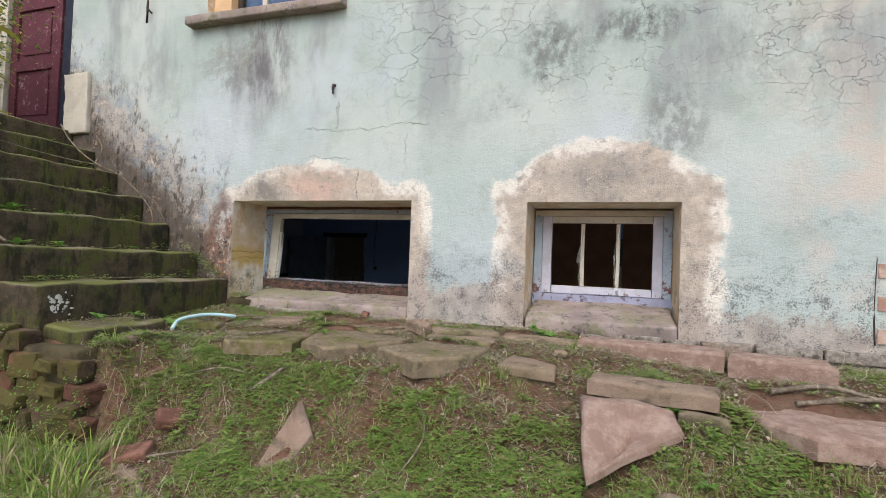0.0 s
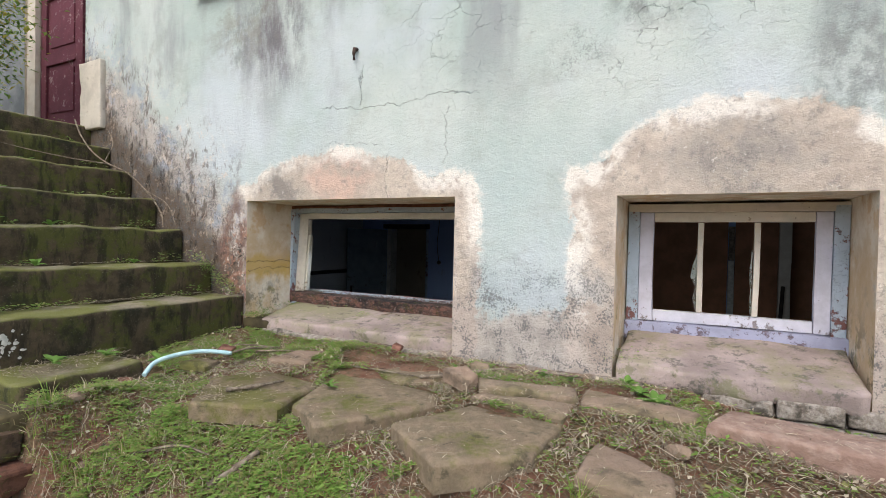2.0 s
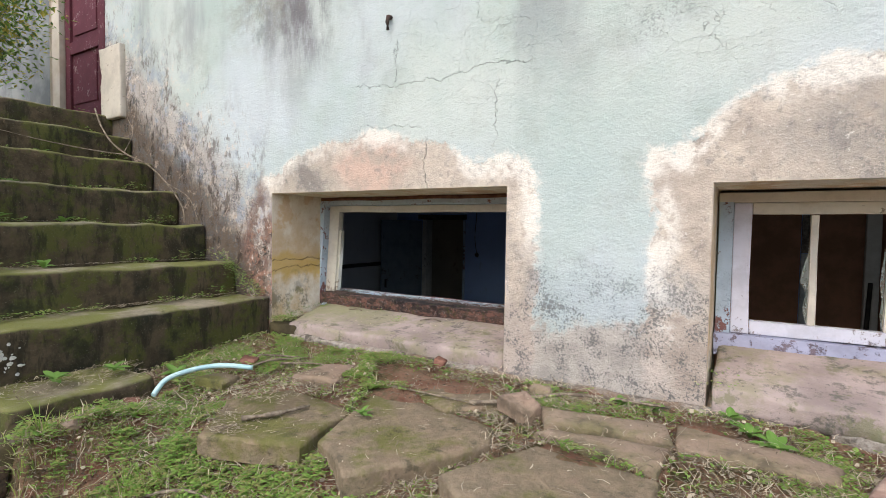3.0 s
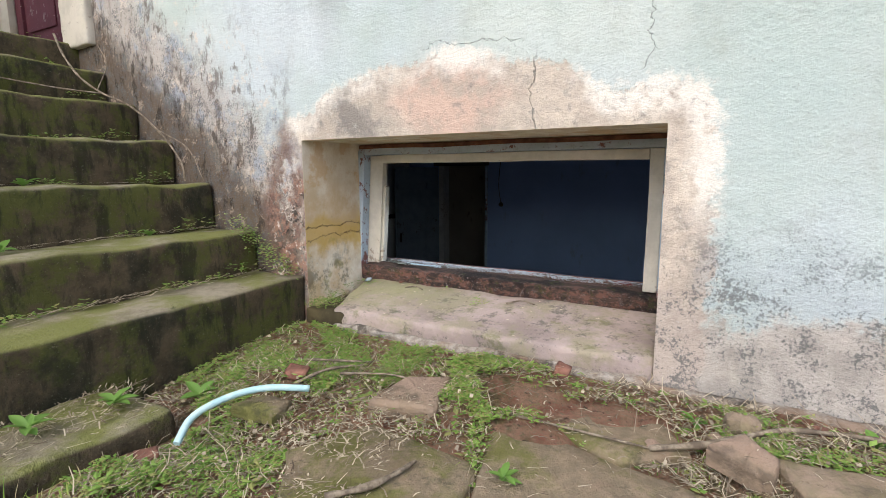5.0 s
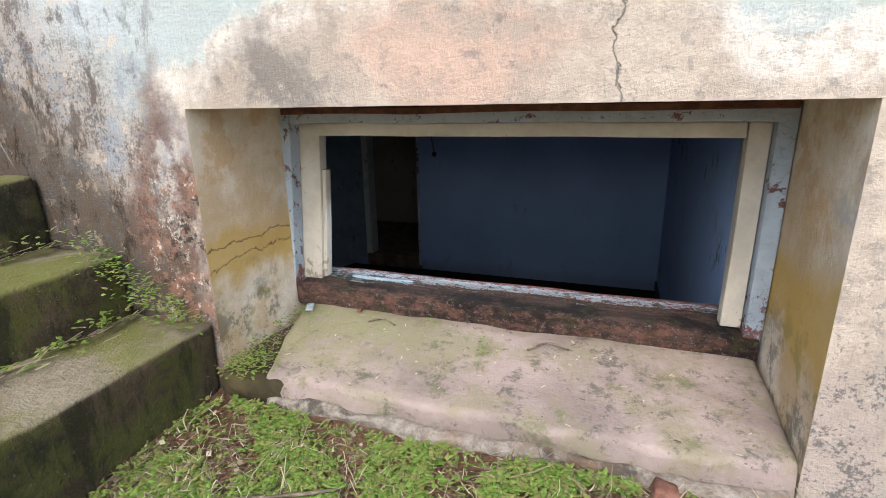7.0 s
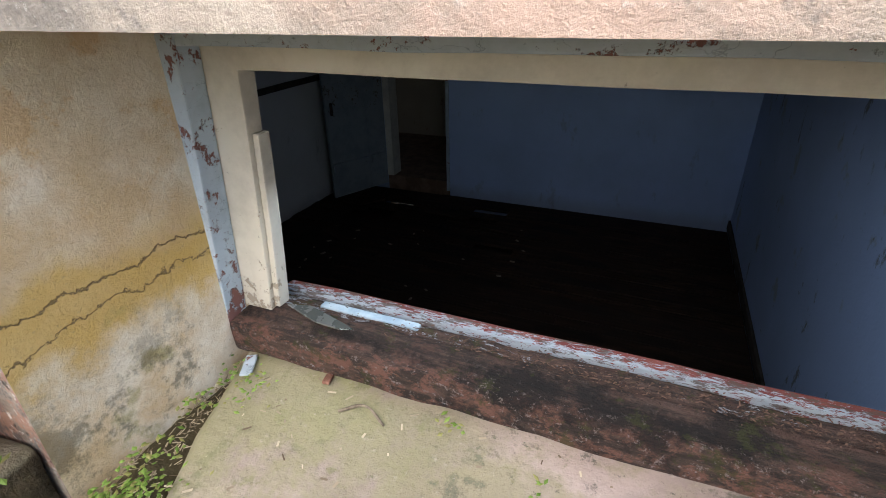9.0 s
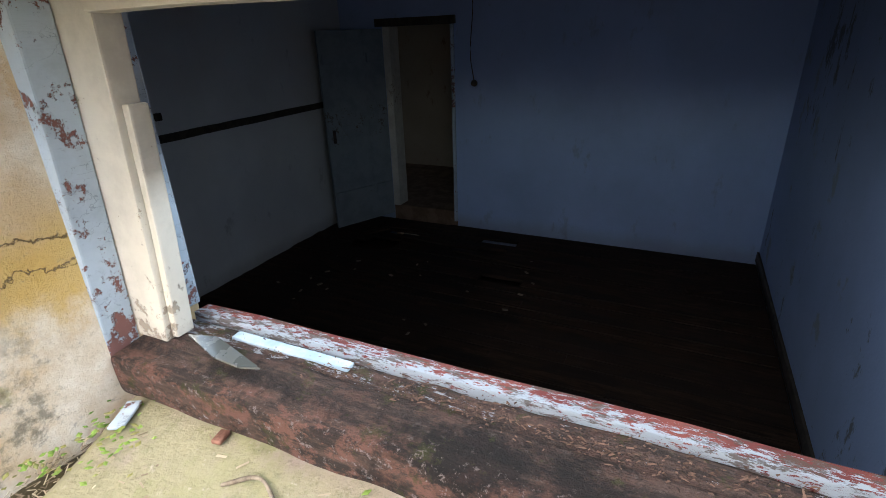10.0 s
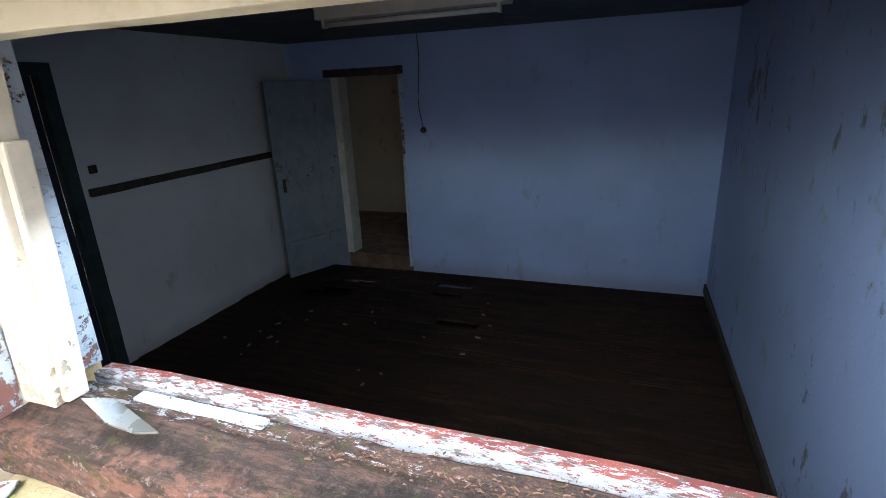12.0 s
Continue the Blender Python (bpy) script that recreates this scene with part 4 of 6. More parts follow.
def footing_stones():
    """Two broken courses of stone below the second window."""
    rnd = random.Random(44)
    for z0, z1, front in ((0.85, 0.965, 3.565), (0.972, 1.05, 3.595)):
        x = -0.10
        while x < 2.2:
            w = rnd.uniform(0.2, 0.42)
            f = front + rnd.uniform(-0.02, 0.02)
            bm = rough_block(x, x + w - 0.012, f, 3.66, z0, z1 - rnd.uniform(0, 0.012), 0.04, 0.010, 0.012)
            tagged(part("footing_stone", bm, FOOTING), "rough weathered stone in the footing of the wall", "stone", "footing stones")
            x += w


footing_stones()
sill((-1.95, -0.60, 3.60, 3.648, 0.85, 1.035), 0.0, "rough stone footing course at the foot of the wall", FOOTING)


def window_three():
    w = thing("window_3", (-2.8, 3.7, 3.5), "upper window with stained sill above the wall", "window", kind="structure")
    under(w, part("sill", rough_block(-3.58, -2.0, 3.55, 3.66, 3.50, 3.575, 0.1, 0.006, 0.012), SILL, None, "stained projecting sill"))
    bar("reveal_lining", -3.415, -3.22, 3.72, 3.9, 3.60, 4.88, ORANGE_LINING, w)
    bar("frame", -3.215, -3.16, 3.80, 3.9, 3.60, 4.88, DARK_TRIM, w)
    bar("frame", -2.25, -2.175, 3.80, 3.9, 3.60, 4.88, WHITE_WOOD, w)
    bar("frame", -3.22, -2.25, 3.80, 3.9, 3.60, 3.66, WHITE_WOOD, w)
    bar("mullion", -2.96, -2.91, 3.81, 3.89, 3.66, 4.88, WHITE_WOOD, w)
    for x0, x1 in ((-3.16, -2.96), (-2.91, -2.25)):
        under(w, part("pane", block(bmesh.new(), x0, x1, 3.84, 3.845, 3.66, 4.88), SKY_TONE_PANE))


window_three()


def red_door():
    d = thing("door_1", (-6.0, 3.9, 2.64), "maroon panelled entrance door with flaking paint", "door", kind="structure")
    bar("stile", -6.40, -6.30, 3.88, 3.93, 2.64, 4.72, RED_WOOD, d)
    bar("stile", -5.74, -5.62, 3.88, 3.93, 2.64, 4.72, RED_WOOD, d)
    for z0, z1 in ((2.64, 2.86), (3.42, 3.54), (4.10, 4.22), (4.6, 4.72)):
        bar("rail", -6.30, -5.74, 3.88, 3.93, z0, z1, RED_WOOD, d)
    for z0, z1 in ((2.86, 3.42), (3.54, 4.10), (4.22, 4.6)):
        bar("panel", -6.30, -5.74, 3.905, 3.925, z0, z1, RED_WOOD, d)
        under(d, part("panel_field", block(bmesh.new(), -6.24, -5.80, 3.892, 3.905, z0 + 0.06, z1 - 0.06, 0.006), RED_WOOD))
    bar("frame_post", -5.61, -5.13, 3.90, 4.0, 2.64, 4.75, NAVY, d, label="dark navy frame post")
    bar("architrave", -6.56, -6.41, 3.83, 3.88, 2.64, 4.75, CREAM, d)


red_door()
tagged(part("wall_pier", rough_block(-5.118, -4.80, 3.60, 3.66, 2.6, 3.19, 0.04, 0.016, 0.012), PIER), "worn whitewashed pier stub at the wall corner", "pier", kind="structure")
bm = tube(bmesh.new(), [(-2.08, 3.66, 2.875), (-2.08, 3.625, 2.87), (-2.08, 3.618, 2.84), (-2.078, 3.62, 2.80)], 0.014, 0.010, 6)
tagged(part("iron_peg", bm, IRON), "short rusty iron peg in the wall", "peg")
bm = tube(bmesh.new(), [(-4.13, 3.652, 3.86), (-4.12, 3.638, 3.76), (-4.13, 3.645, 3.62)], 0.012, 0.009, 5)
tube(bm, [(-4.12, 3.638, 3.75), (-4.06, 3.636, 3.70)], 0.010, 0.008, 5)
tagged(part("iron_hook", bm, IRON), "rusty forked iron hook on the wall", "hook")



def bare_brickwork():
    b = thing("bare_brickwork", (1.6, 3.65, 1.1), "patch of bare pinkish brick where plaster has fallen", "brickwork", kind="structure")
    for row in range(5):
        for k in range(3):
            x = 1.555 + k * 0.225 + (0.11 if row % 2 else 0)
            under(b, part("brick", block(bmesh.new(), x, x + 0.215, 3.643, 3.66, 1.10 + row * 0.095, 1.185 + row * 0.095, 0.004), PINK_BRICK))
    bm = tube(bmesh.new(), curve_points([(1.545, 3.651, 1.09), (1.54, 3.651, 1.3), (1.55, 3.651, 1.6)], 5), 0.006, 0.004, 4, 0.6)
    under(b, part("joint", bm, IRON, None, "dark crack line"))


bare_brickwork()

# ---- slabs, kerb stones and bricks on the bank ----


def flagstone(outline, z, thick, name="stone_slab", label="flat sandstone paving slab bedded in the bank", mat=STONE, tilt=(0, 0), seed=0, group="paving slabs", cat="slab"):
    """A flat stone with a chipped outline. tilt: rise per metre in x and y."""
    cx = sum(p[0] for p in outline) / len(outline)
    cy = sum(p[1] for p in outline) / len(outline)
    ring = []
    for i, a in enumerate(outline):
        b = outline[(i + 1) % len(outline)]
        n = max(2, int(math.dist(a, b) / 0.07))
        for k in range(n):
            t = k / n
            p = Vector((a[0] + (b[0] - a[0]) * t - cx, a[1] + (b[1] - a[1]) * t - cy, 0))
            j = noise.noise_vector(p * 6 + Vector((seed * 5.1, 0, 3))) * 0.012 + noise.noise_vector(p * 23 + Vector((seed, 4, 0))) * 0.008
            ring.append(p + Vector((j.x, j.y, 0)))
    bm = bmesh.new()

    def level(scale, dz):
        return [bm.verts.new((p.x * scale[0], p.y * scale[1], dz + p.x * tilt[0] + p.y * tilt[1] + 0.006 * noise.noise(p * 8 + Vector((seed, 0, dz))))) for p in ring]
    thick *= 0.85
    sx = 1 - 0.016 / max(0.12, max(abs(p.x) for p in ring))
    sy = 1 - 0.016 / max(0.12, max(abs(p.y) for p in ring))
    rows = [level((1, 1), -thick), level((1.01, 1.01), -0.016), level((1 - (1 - sx) * 0.35, 1 - (1 - sy) * 0.35), -0.004), level((sx, sy), 0.0), level((sx * 0.62, sy * 0.62), 0.002), level((0.12, 0.12), 0.003)]
    for u, v in zip(rows, rows[1:]):
        for i in range(len(ring)):
            k = (i + 1) % len(ring)
            bm.faces.new((u[i], u[k], v[k], v[i])).smooth = u is not rows[0]
    bm.faces.new(rows[-1])
    bmesh.ops.recalc_face_normals(bm, faces=bm.faces[:])
    ob = part(name, bm, mat)
    ob.location = (cx, cy, z)
    return tagged(ob, label, cat, group)


MOSSY = "flat mossy sandstone slab bedded in the earth"
flagstone([(-2.02, 2.47), (-2.24, 2.75), (-2.12, 3.0), (-1.73, 2.95), (-1.66, 2.6)], 0.985, 0.10, seed=1, label=MOSSY, mat=MOSS_STONE)
flagstone([(-1.64, 2.68), (-1.72, 2.95), (-1.78, 3.17), (-1.64, 3.2), (-1.16, 3.10), (-1.12, 2.98), (-1.20, 2.80), (-1.40, 2.54)], 0.985, 0.11, seed=2, label=MOSSY, mat=MOSS_STONE)
flagstone([(-1.15, 2.69), (-0.97, 3.03), (-0.57, 3.0), (-0.60, 2.68), (-0.84, 2.46)], 0.99, 0.12, seed=3, label="large broken mossy sandstone slab overhanging the bank", mat=MOSS_STONE)
flagstone([(-1.04, 3.26), (-0.6, 3.33), (-0.56, 3.20), (-0.97, 3.13)], 1.045, 0.05, seed=4)
flagstone([(-1.0, 3.08), (-0.96, 3.14), (-0.57, 3.19), (-0.58, 3.02)], 1.015, 0.05, seed=5)
flagstone([(-0.57, 3.40), (-0.10, 3.30), (-0.12, 3.18), (-0.54, 3.18)], 1.03, 0.05, seed=6)
flagstone([(-1.97, 3.40), (-1.30, 3.40), (-1.22, 3.26), (-1.38, 3.13), (-1.66, 3.23), (-1.81, 3.20)], 1.005, 0.06, seed=7, label=MOSSY, mat=MOSS_STONE)
flagstone([(-2.18, 3.05), (-2.17, 3.27), (-2.02, 3.34), (-1.94, 3.08)], 1.035, 0.08, seed=8, label="loose sandstone block lying on the slabs")
flagstone([(-0.08, 3.05), (0.0, 3.25), (0.68, 3.13), (0.63, 2.92)], 1.075, 0.115, "kerb_stone", "long dressed sandstone kerb block along the wall", mat=KERB, seed=9, group="kerb stones", cat="kerb")
flagstone([(0.645, 2.9), (0.70, 3.13), (1.10, 3.04), (1.06, 2.80)], 1.07, 0.125, "kerb_stone", "long dressed sandstone kerb block along the wall", mat=KERB, seed=10, group="kerb stones", cat="kerb")
flagstone([(0.0, 2.46), (0.02, 2.66), (0.54, 2.56), (0.52, 2.40)], 0.98, 0.085, seed=11, label="narrow sandstone block set as a step")
flagstone([(-0.026, 2.40), (0.19, 2.41), (0.345, 2.37), (0.37, 2.27), (0.02, 1.98)], 0.872, 0.05, mat=KERB, seed=12, tilt=(0.0, 0.42), label="broken sandstone slab leaning on the bank")
flagstone([(0.66, 2.76), (1.36, 2.56), (1.28, 2.32), (0.80, 2.24), (0.64, 2.44)], 0.905, 0.10, mat=KERB, seed=13, label="large pale sandstone slab on the bank")
flagstone([(-1.385, 2.31), (-1.21, 2.15), (-1.25, 2.04), (-1.40, 2.01)], 0.635, 0.045, seed=14, tilt=(0.1, 0.75), label="pointed stone shard standing in the grass", group="")
flagstone([(-0.44, 2.96), (-0.17, 2.80), (-0.16, 2.60), (-0.45, 2.66)], 0.968, 0.06, seed=15)
flagstone([(-1.18, 3.17), (-1.10, 3.27), (-1.02, 3.22), (-1.04, 3.14)], 1.075, 0.07, "wedge_stone", "grey wedge of stone lying on the paving", seed=16, tilt=(-0.2, 0.3), group="", cat="stone")
flagstone([(-2.60, 2.84), (-2.57, 2.95), (-2.45, 2.97), (-2.44, 2.86)], 1.0, 0.05, mat=MOSS_STONE, seed=17, group="", name="field_stone", cat="stone", label="flat mossy stone among the clover")
flagstone([(0.36, 2.36), (0.37, 2.46), (0.56, 2.38), (0.54, 2.30)], 0.90, 0.05, seed=18)


flagstone([(-2.05, 1.79), (-2.13, 1.92), (-1.90, 1.86), (-1.79, 1.77), (-1.95, 1.70)], 0.45, 0.06, seed=19, tilt=(0.1, 0.5), name="field_stone", group="", cat="stone", label="grey stone half sunk in the grass")


def brick(at, turn, size=(0.21, 0.1, 0.065), label="weathered red brick lying in the grass"):
    w, d, h = size
    bm = rough_block(-w / 2, w / 2, -d / 2, d / 2, -h / 2, h / 2, 0.03, 0.014, 0.012)
    ob = part("brick_piece", bm, BRICK)
    ob.matrix_basis = pose(*at, *turn)
    return tagged(ob, label, "brick", "loose bricks")


def on_ground(x, y, up=0.0):
    return (x, y, ground_z(x, y) + up)


brick(on_ground(-1.97, 2.12, 0.03), (25, 8, 60))
brick(on_ground(-2.05, 1.92, 0.03), (20, -12, 20))
brick(on_ground(-2.60, 3.14, 0.02), (5, 10, 30), (0.09, 0.07, 0.04), "broken brick lump beside the hose")
brick(on_ground(-2.62, 2.55, 0.02), (15, 5, 70), (0.07, 0.05, 0.05), "small broken brick lump on the soil")
brick(on_ground(-1.67, 3.55, 0.03), (5, 20, 10), (0.06, 0.05, 0.06), "small red brick lump against the sill")
brick(on_ground(-0.86, 3.52, 0.015), (0, 10, 40), (0.12, 0.07, 0.03), "flake of red brick among weeds")
brick(on_ground(1.45, 2.72, 0.03), (0, -15, 35), (0.2, 0.15, 0.03), "broken red tile on the bank")
brick(on_ground(0.95, 3.42, 0.05), (20, 0, 20), (0.16, 0.1, 0.06), "broken brick beside the wall")
for x, y, s in ((-1.32, 3.24, 0.035), (-1.16, 3.34, 0.03), (-0.16, 2.92, 0.04), (0.16, 1.98, 0.05), (-1.0, 1.85, 0.04), (-2.5, 2.28, 0.03), (-2.3, 2.2, 0.03), (-1.1, 3.42, 0.05), (0.3, 2.0, 0.05)):
    bm = bmesh.new()
    bmesh.ops.create_icosphere(bm, subdivisions=2, radius=s)
    for v in bm.verts:
        v.co += noise.noise_vector(v.co / s * 1.1 + Vector((x * 9, y, 0))) * s * 0.45
        v.co.z *= 0.7
    ob = part("pebble", bm, STONE)
    ob.location = (x, y, max(ground_z(x, y), 0.98 if 3.1 < y < 3.3 else -9) + s * 0.4)
    tagged(ob, "rough lump of stone on the ground", "stone", "loose stones")


def hose():
    pts = curve_points([(-2.555, 2.61, 0.985), (-2.585, 2.69, 1.03), (-2.565, 2.81, 1.05), (-2.50, 2.91, 1.055), (-2.397, 3.0, 1.04)], 8)
    bm = tube(bmesh.new(), pts, 0.0115, 0.0115, 10)
    h = part("hose", bm, HOSE)
    tagged(h, "short bent piece of pale blue hose on the ground", "hose")


hose()

# ---- the basement room ----


def room():
    floor = thing("floor", (-3.5, 6.5, FLOOR_Z), "dark worn timber floorboards with gaps", "floor", kind="structure")
    rnd = random.Random(2)
    y, i = BACK_Y + 0.02, 0
    shapes = {}

    def board(x0, x1, y, z):
        """One floorboard between x0 and x1, its ends a little ragged."""
        key = round(x1 - x0, 2)
        if key not in shapes:
            bm = block(bmesh.new(), 0, key, 0.0, 0.117, -0.03, 0.0, 0.0015)
            me = bpy.data.meshes.new("floorboard")
            bm.to_mesh(me)
            bm.free()
            me.materials.append(BOARD)
            shapes[key] = me
        ob = new("floorboard", shapes[key])
        ob.parent = floor
        ob.location = (x0 + 3.5, y - 6.5, z)
        ob.rotation_euler = (rnd.uniform(-0.03, 0.03), rnd.uniform(-0.001, 0.001), 0)
    broken = {28: (-5.2, -4.8), 29: (-5.22, -4.7), 30: (-5.1, -4.72), 31: (-4.2, -3.55), 26: (-3.6, -3.2), 33: (-3.9, -3.5), 32: (-5.0, -4.6)}
    while y < FAR_Y - 0.12:
        z = rnd.uniform(-0.008, 0.004)
        if i in broken:
            board(-5.742, broken[i][0], y, z)
            board(broken[i][1], -1.30, y, z)
        else:
            cut = rnd.choice((-4.4, -3.9, -3.1, -2.6))
            board(-5.742, cut - 0.004, y, z)
            board(cut, -1.30, y, z + rnd.uniform(-0.004, 0.004))
        y, i = y + 0.121, i + 1
    # far door: leaf swung into the room, dark frame
    d = thing("door_2", (-5.215, 8.75, FLOOR_Z), "grey-blue boarded door standing open", "door", kind="structure")
    a = math.atan2(8.036 - 8.75, -5.545 + 5.215)
    for u0, u1 in ((0.0, 0.255), (0.257, 0.785)):
        leaf = part("door_board", block(bmesh.new(), u0, u1, -0.02, 0.02, 0.035, 2.13, 0.004), GREY_DOOR, d)
        leaf.rotation_euler = (0, 0, a)
        for z in (0.35, 1.8):
            part("ledge", block(bmesh.new(), u0 + 0.02, u1 - 0.02, 0.021, 0.045, z, z + 0.1, 0.004), GREY_DOOR, leaf)
    for y0, y1 in ((0.021, 0.04), (-0.04, -0.021)):
        part("door_handle", block(bmesh.new(), 0.70, 0.73, y0, y1, 1.0, 1.14, 0.004), IRON, leaf, "dark iron latch")
    f = thing("door_frame", (-4.8, 8.75, FLOOR_Z), "dark stained frame round the back doorway", "door frame", kind="structure")
    bar("head", -5.28, -4.33, 8.73, 8.80, 1.875, 1.955, DARK_TRIM, f)
    bar("post", -5.198, -5.112, 8.745, 8.94, -0.14, 1.873, WHITE_WOOD, f, label="cream painted door post")
    bar("post", -4.39, -4.352, 8.745, 8.94, -0.26, 1.873, BLUE_WOOD, f)
    # side door
    s = thing("door_3", (-5.78, 5.7, FLOOR_Z), "dark teal plank door in the side wall", "door", kind="structure")
    bar("frame_post", -5.80, -5.72, 6.06, 6.15, FLOOR_Z, 2.0, TEAL, s)
    bar("frame_post", -5.80, -5.72, 5.3, 5.37, FLOOR_Z, 2.0, TEAL, s)
    bar("frame_head", -5.80, -5.72, 5.37, 6.06, 1.92, 2.0, TEAL, s)
    for k in range(4):
        bar("plank", -5.84, -5.80, 5.372 + k * 0.172, 5.54 + k * 0.172, FLOOR_Z + 0.02, 1.92, NAVY, s)
    tagged(part("wall_rail", rough_block(-5.75, -5.715, 6.2, 8.3, 1.075, 1.135, 0.2, 0.004, 0.005), DARK_TRIM), "dark timber rail fixed along the side wall", "rail", kind="structure")
    tagged(part("baseboard", rough_block(-1.30, -1.28, 4.3, 8.75, FLOOR_Z, FLOOR_Z + 0.09, 0.3, 0.003, 0.004), DARK_TRIM), "dark narrow skirting board", "baseboard", kind="structure")
    lamp = thing("ceiling_lamp", (-3.4, 6.75, CEIL_Z), "unlit cream batten lamp under the ceiling", "lamp")
    under(lamp, part("housing", block(bmesh.new(), -4.0, -2.74, 6.70, 6.82, 2.17, 2.25, 0.012), ENAMEL))
    under(lamp, part("tube", tube(bmesh.new(), [(-3.93, 6.72, 2.14), (-2.81, 6.72, 2.14)], 0.016, 0.016, 8), ENAMEL, None, "dusty white tube"))
    for x in (-3.95, -2.81):
        under(lamp, part("lamp_holder", block(bmesh.new(), x, x + 0.02, 6.70, 6.745, 2.12, 2.172, 0.003), ENAMEL))
    sw = thing("light_switch", (-4.13, 8.75, 1.3), "small black switch with a loose hanging wire", "switch")
    bm = bmesh.new()
    bmesh.ops.create_cone(bm, cap_ends=True, segments=14, radius1=0.035, radius2=0.028, depth=0.03, matrix=Matrix.Translation((-4.13, 8.742, 1.3)) @ Matrix.Rotation(radians(90), 4, "X"))
    under(sw, part("base", bm, IRON))
    under(sw, part("wire", tube(bmesh.new(), curve_points([(-4.13, 8.745, 1.33), (-4.17, 8.75, 1.6), (-4.14, 8.75, 2.0), (-4.15, 8.75, 2.245)], 5), 0.005, 0.005, 5), IRON))
    tagged(part("wall_socket", block(bmesh.new(), -5.75, -5.73, 6.24, 6.30, 1.24, 1.30, 0.008), IRON), "small dark fitting on the side wall", "socket")
    for x, y, l, r in ((-4.9, 8.35, 0.5, 8), (-4.3, 8.1, 0.9, -4), (-3.5, 7.9, 1.1, -7), (-1.75, 7.9, 0.28, 25), (-5.1, 8.15, 0.3, 50), (-5.0, 7.2, 0.35, -20)):
        ob = part("loose_plank", rough_block(-l / 2, l / 2, -0.04, 0.04, 0, 0.02, 0.2, 0.005, 0.004), BOARD)
        ob.matrix_basis = pose(x, y, FLOOR_Z + 0.004, 0, 0, r)
        tagged(ob, "loose broken board lying on the floor", "plank", "loose boards")
    for k in range(26):
        s = rnd.uniform(0.008, 0.028)
        bm = block(bmesh.new(), -s, s, -s * 0.5, s * 0.5, 0, 0.006, 0.001)
        ob = part("plaster_flake", bm, TWIG if k % 4 else STONE)
        ob.matrix_basis = pose(rnd.uniform(-5.3, -3.0), rnd.uniform(5.6, 8.0), FLOOR_Z + 0.005, 0, rnd.uniform(-4, 4), rnd.uniform(0, 180))
        tagged(ob, "small flake of fallen plaster on the floor", "debris", "plaster flakes")


room()
# second room: post and stick, plus a strip standing in for a daylit gap
tagged(part("timber_post", rough_block(0.68, 0.80, 7.95, 8.05, FLOOR_Z - 0.26, CEIL_Z, 0.3, 0.006, 0.008), CREAM), "rough pale timber post in the second room", "post")
strip = thing("gap_strip", (0.24, FAR_Y - 0.03, 1.0), "strip standing in for a daylit gap in the brown wall", "batten")
# white colour stands for daylight shining through the gap
under(strip, part("lower_piece", rough_block(0.205, 0.275, FAR_Y - 0.11, FAR_Y - 0.062, FLOOR_Z - 0.26, 1.50, 0.1, 0.008, 0.005), LICHEN_AND_GAP, None, "white piece in place of the bright lower gap"))
under(strip, part("upper_piece", rough_block(0.205, 0.275, FAR_Y - 0.11, FAR_Y - 0.062, 1.505, 1.95, 0.1, 0.004, 0.005), TWIG, None, "brown upper piece"))
tagged(part("leaning_stick", tube(bmesh.new(), [(0.62, 7.7, FLOOR_Z - 0.26), (0.72, 7.9, 1.25)], 0.025, 0.02, 6), DARK_TRIM), "dark stick leaning in the second room", "stick")

# things lying on the sill
shard = bmesh.new()
outl = [(-2.915, 4.172), (-2.856, 4.188), (-2.80, 4.172), (-2.706, 4.143), (-2.74, 4.131), (-2.81, 4.136)]
lo = [shard.verts.new((x, y, 1.262)) for x, y in outl]
hi = [shard.verts.new((x, y, 1.266)) for x, y in outl]
shard.faces.new(hi), shard.faces.new(list(reversed(lo)))
for i in range(6):
    shard.faces.new((lo[i], lo[(i + 1) % 6], hi[(i + 1) % 6], hi[i]))
tagged(part("glass_splinter", shard, SHARD), "dusty splinter of window glass on the rail", "glass")
ob = part("paint_chip", rough_block(-0.014, 0.014, -0.035, 0.035, 0, 0.006, 0.02, 0.003, 0.002), BLUE_WOOD)
ob.matrix_basis = pose(-2.935, 4.03, 1.176, 0, 0, 28)
tagged(ob, "grey-blue flake of painted wood on the sill", "chip")
ob = part("brick_chip", rough_block(-0.009, 0.009, -0.014, 0.014, 0, 0.008, 0.02, 0.002, 0.002), BRICK)
ob.matrix_basis = pose(-2.73, 4.058, 1.175, 0, 0, 10)
tagged(ob, "tiny orange brick chip on the sill", "chip")

# ---- plants, twigs and litter ----
PAVED = [(ob.location.copy(), [v.co.copy() for v in ob.data.vertices][:len(ob.data.vertices) // 6])
         for ob in scene.objects if ob.name.split(".")[0] in ("stone_slab", "kerb_stone", "wedge_stone")]


def paved(x, y):
    """Whether a flat stone covers this spot."""
    for at, ring in PAVED:
        inside, px, py = False, x - at.x, y - at.y
        for a, b in zip(ring, ring[1:] + ring[:1]):
            if (a.y > py) != (b.y > py) and px < (b.x - a.x) * (py - a.y) / (b.y - a.y) + a.x:
                inside = not inside
        if inside:
            return True
    return False


def covered(x, y):
    """Whether the steps or a sill stand here."""
    return (x < -2.66 and 2.05 < y < 2.8) or (x < -3.02 and y > 2.03) or y > 3.58


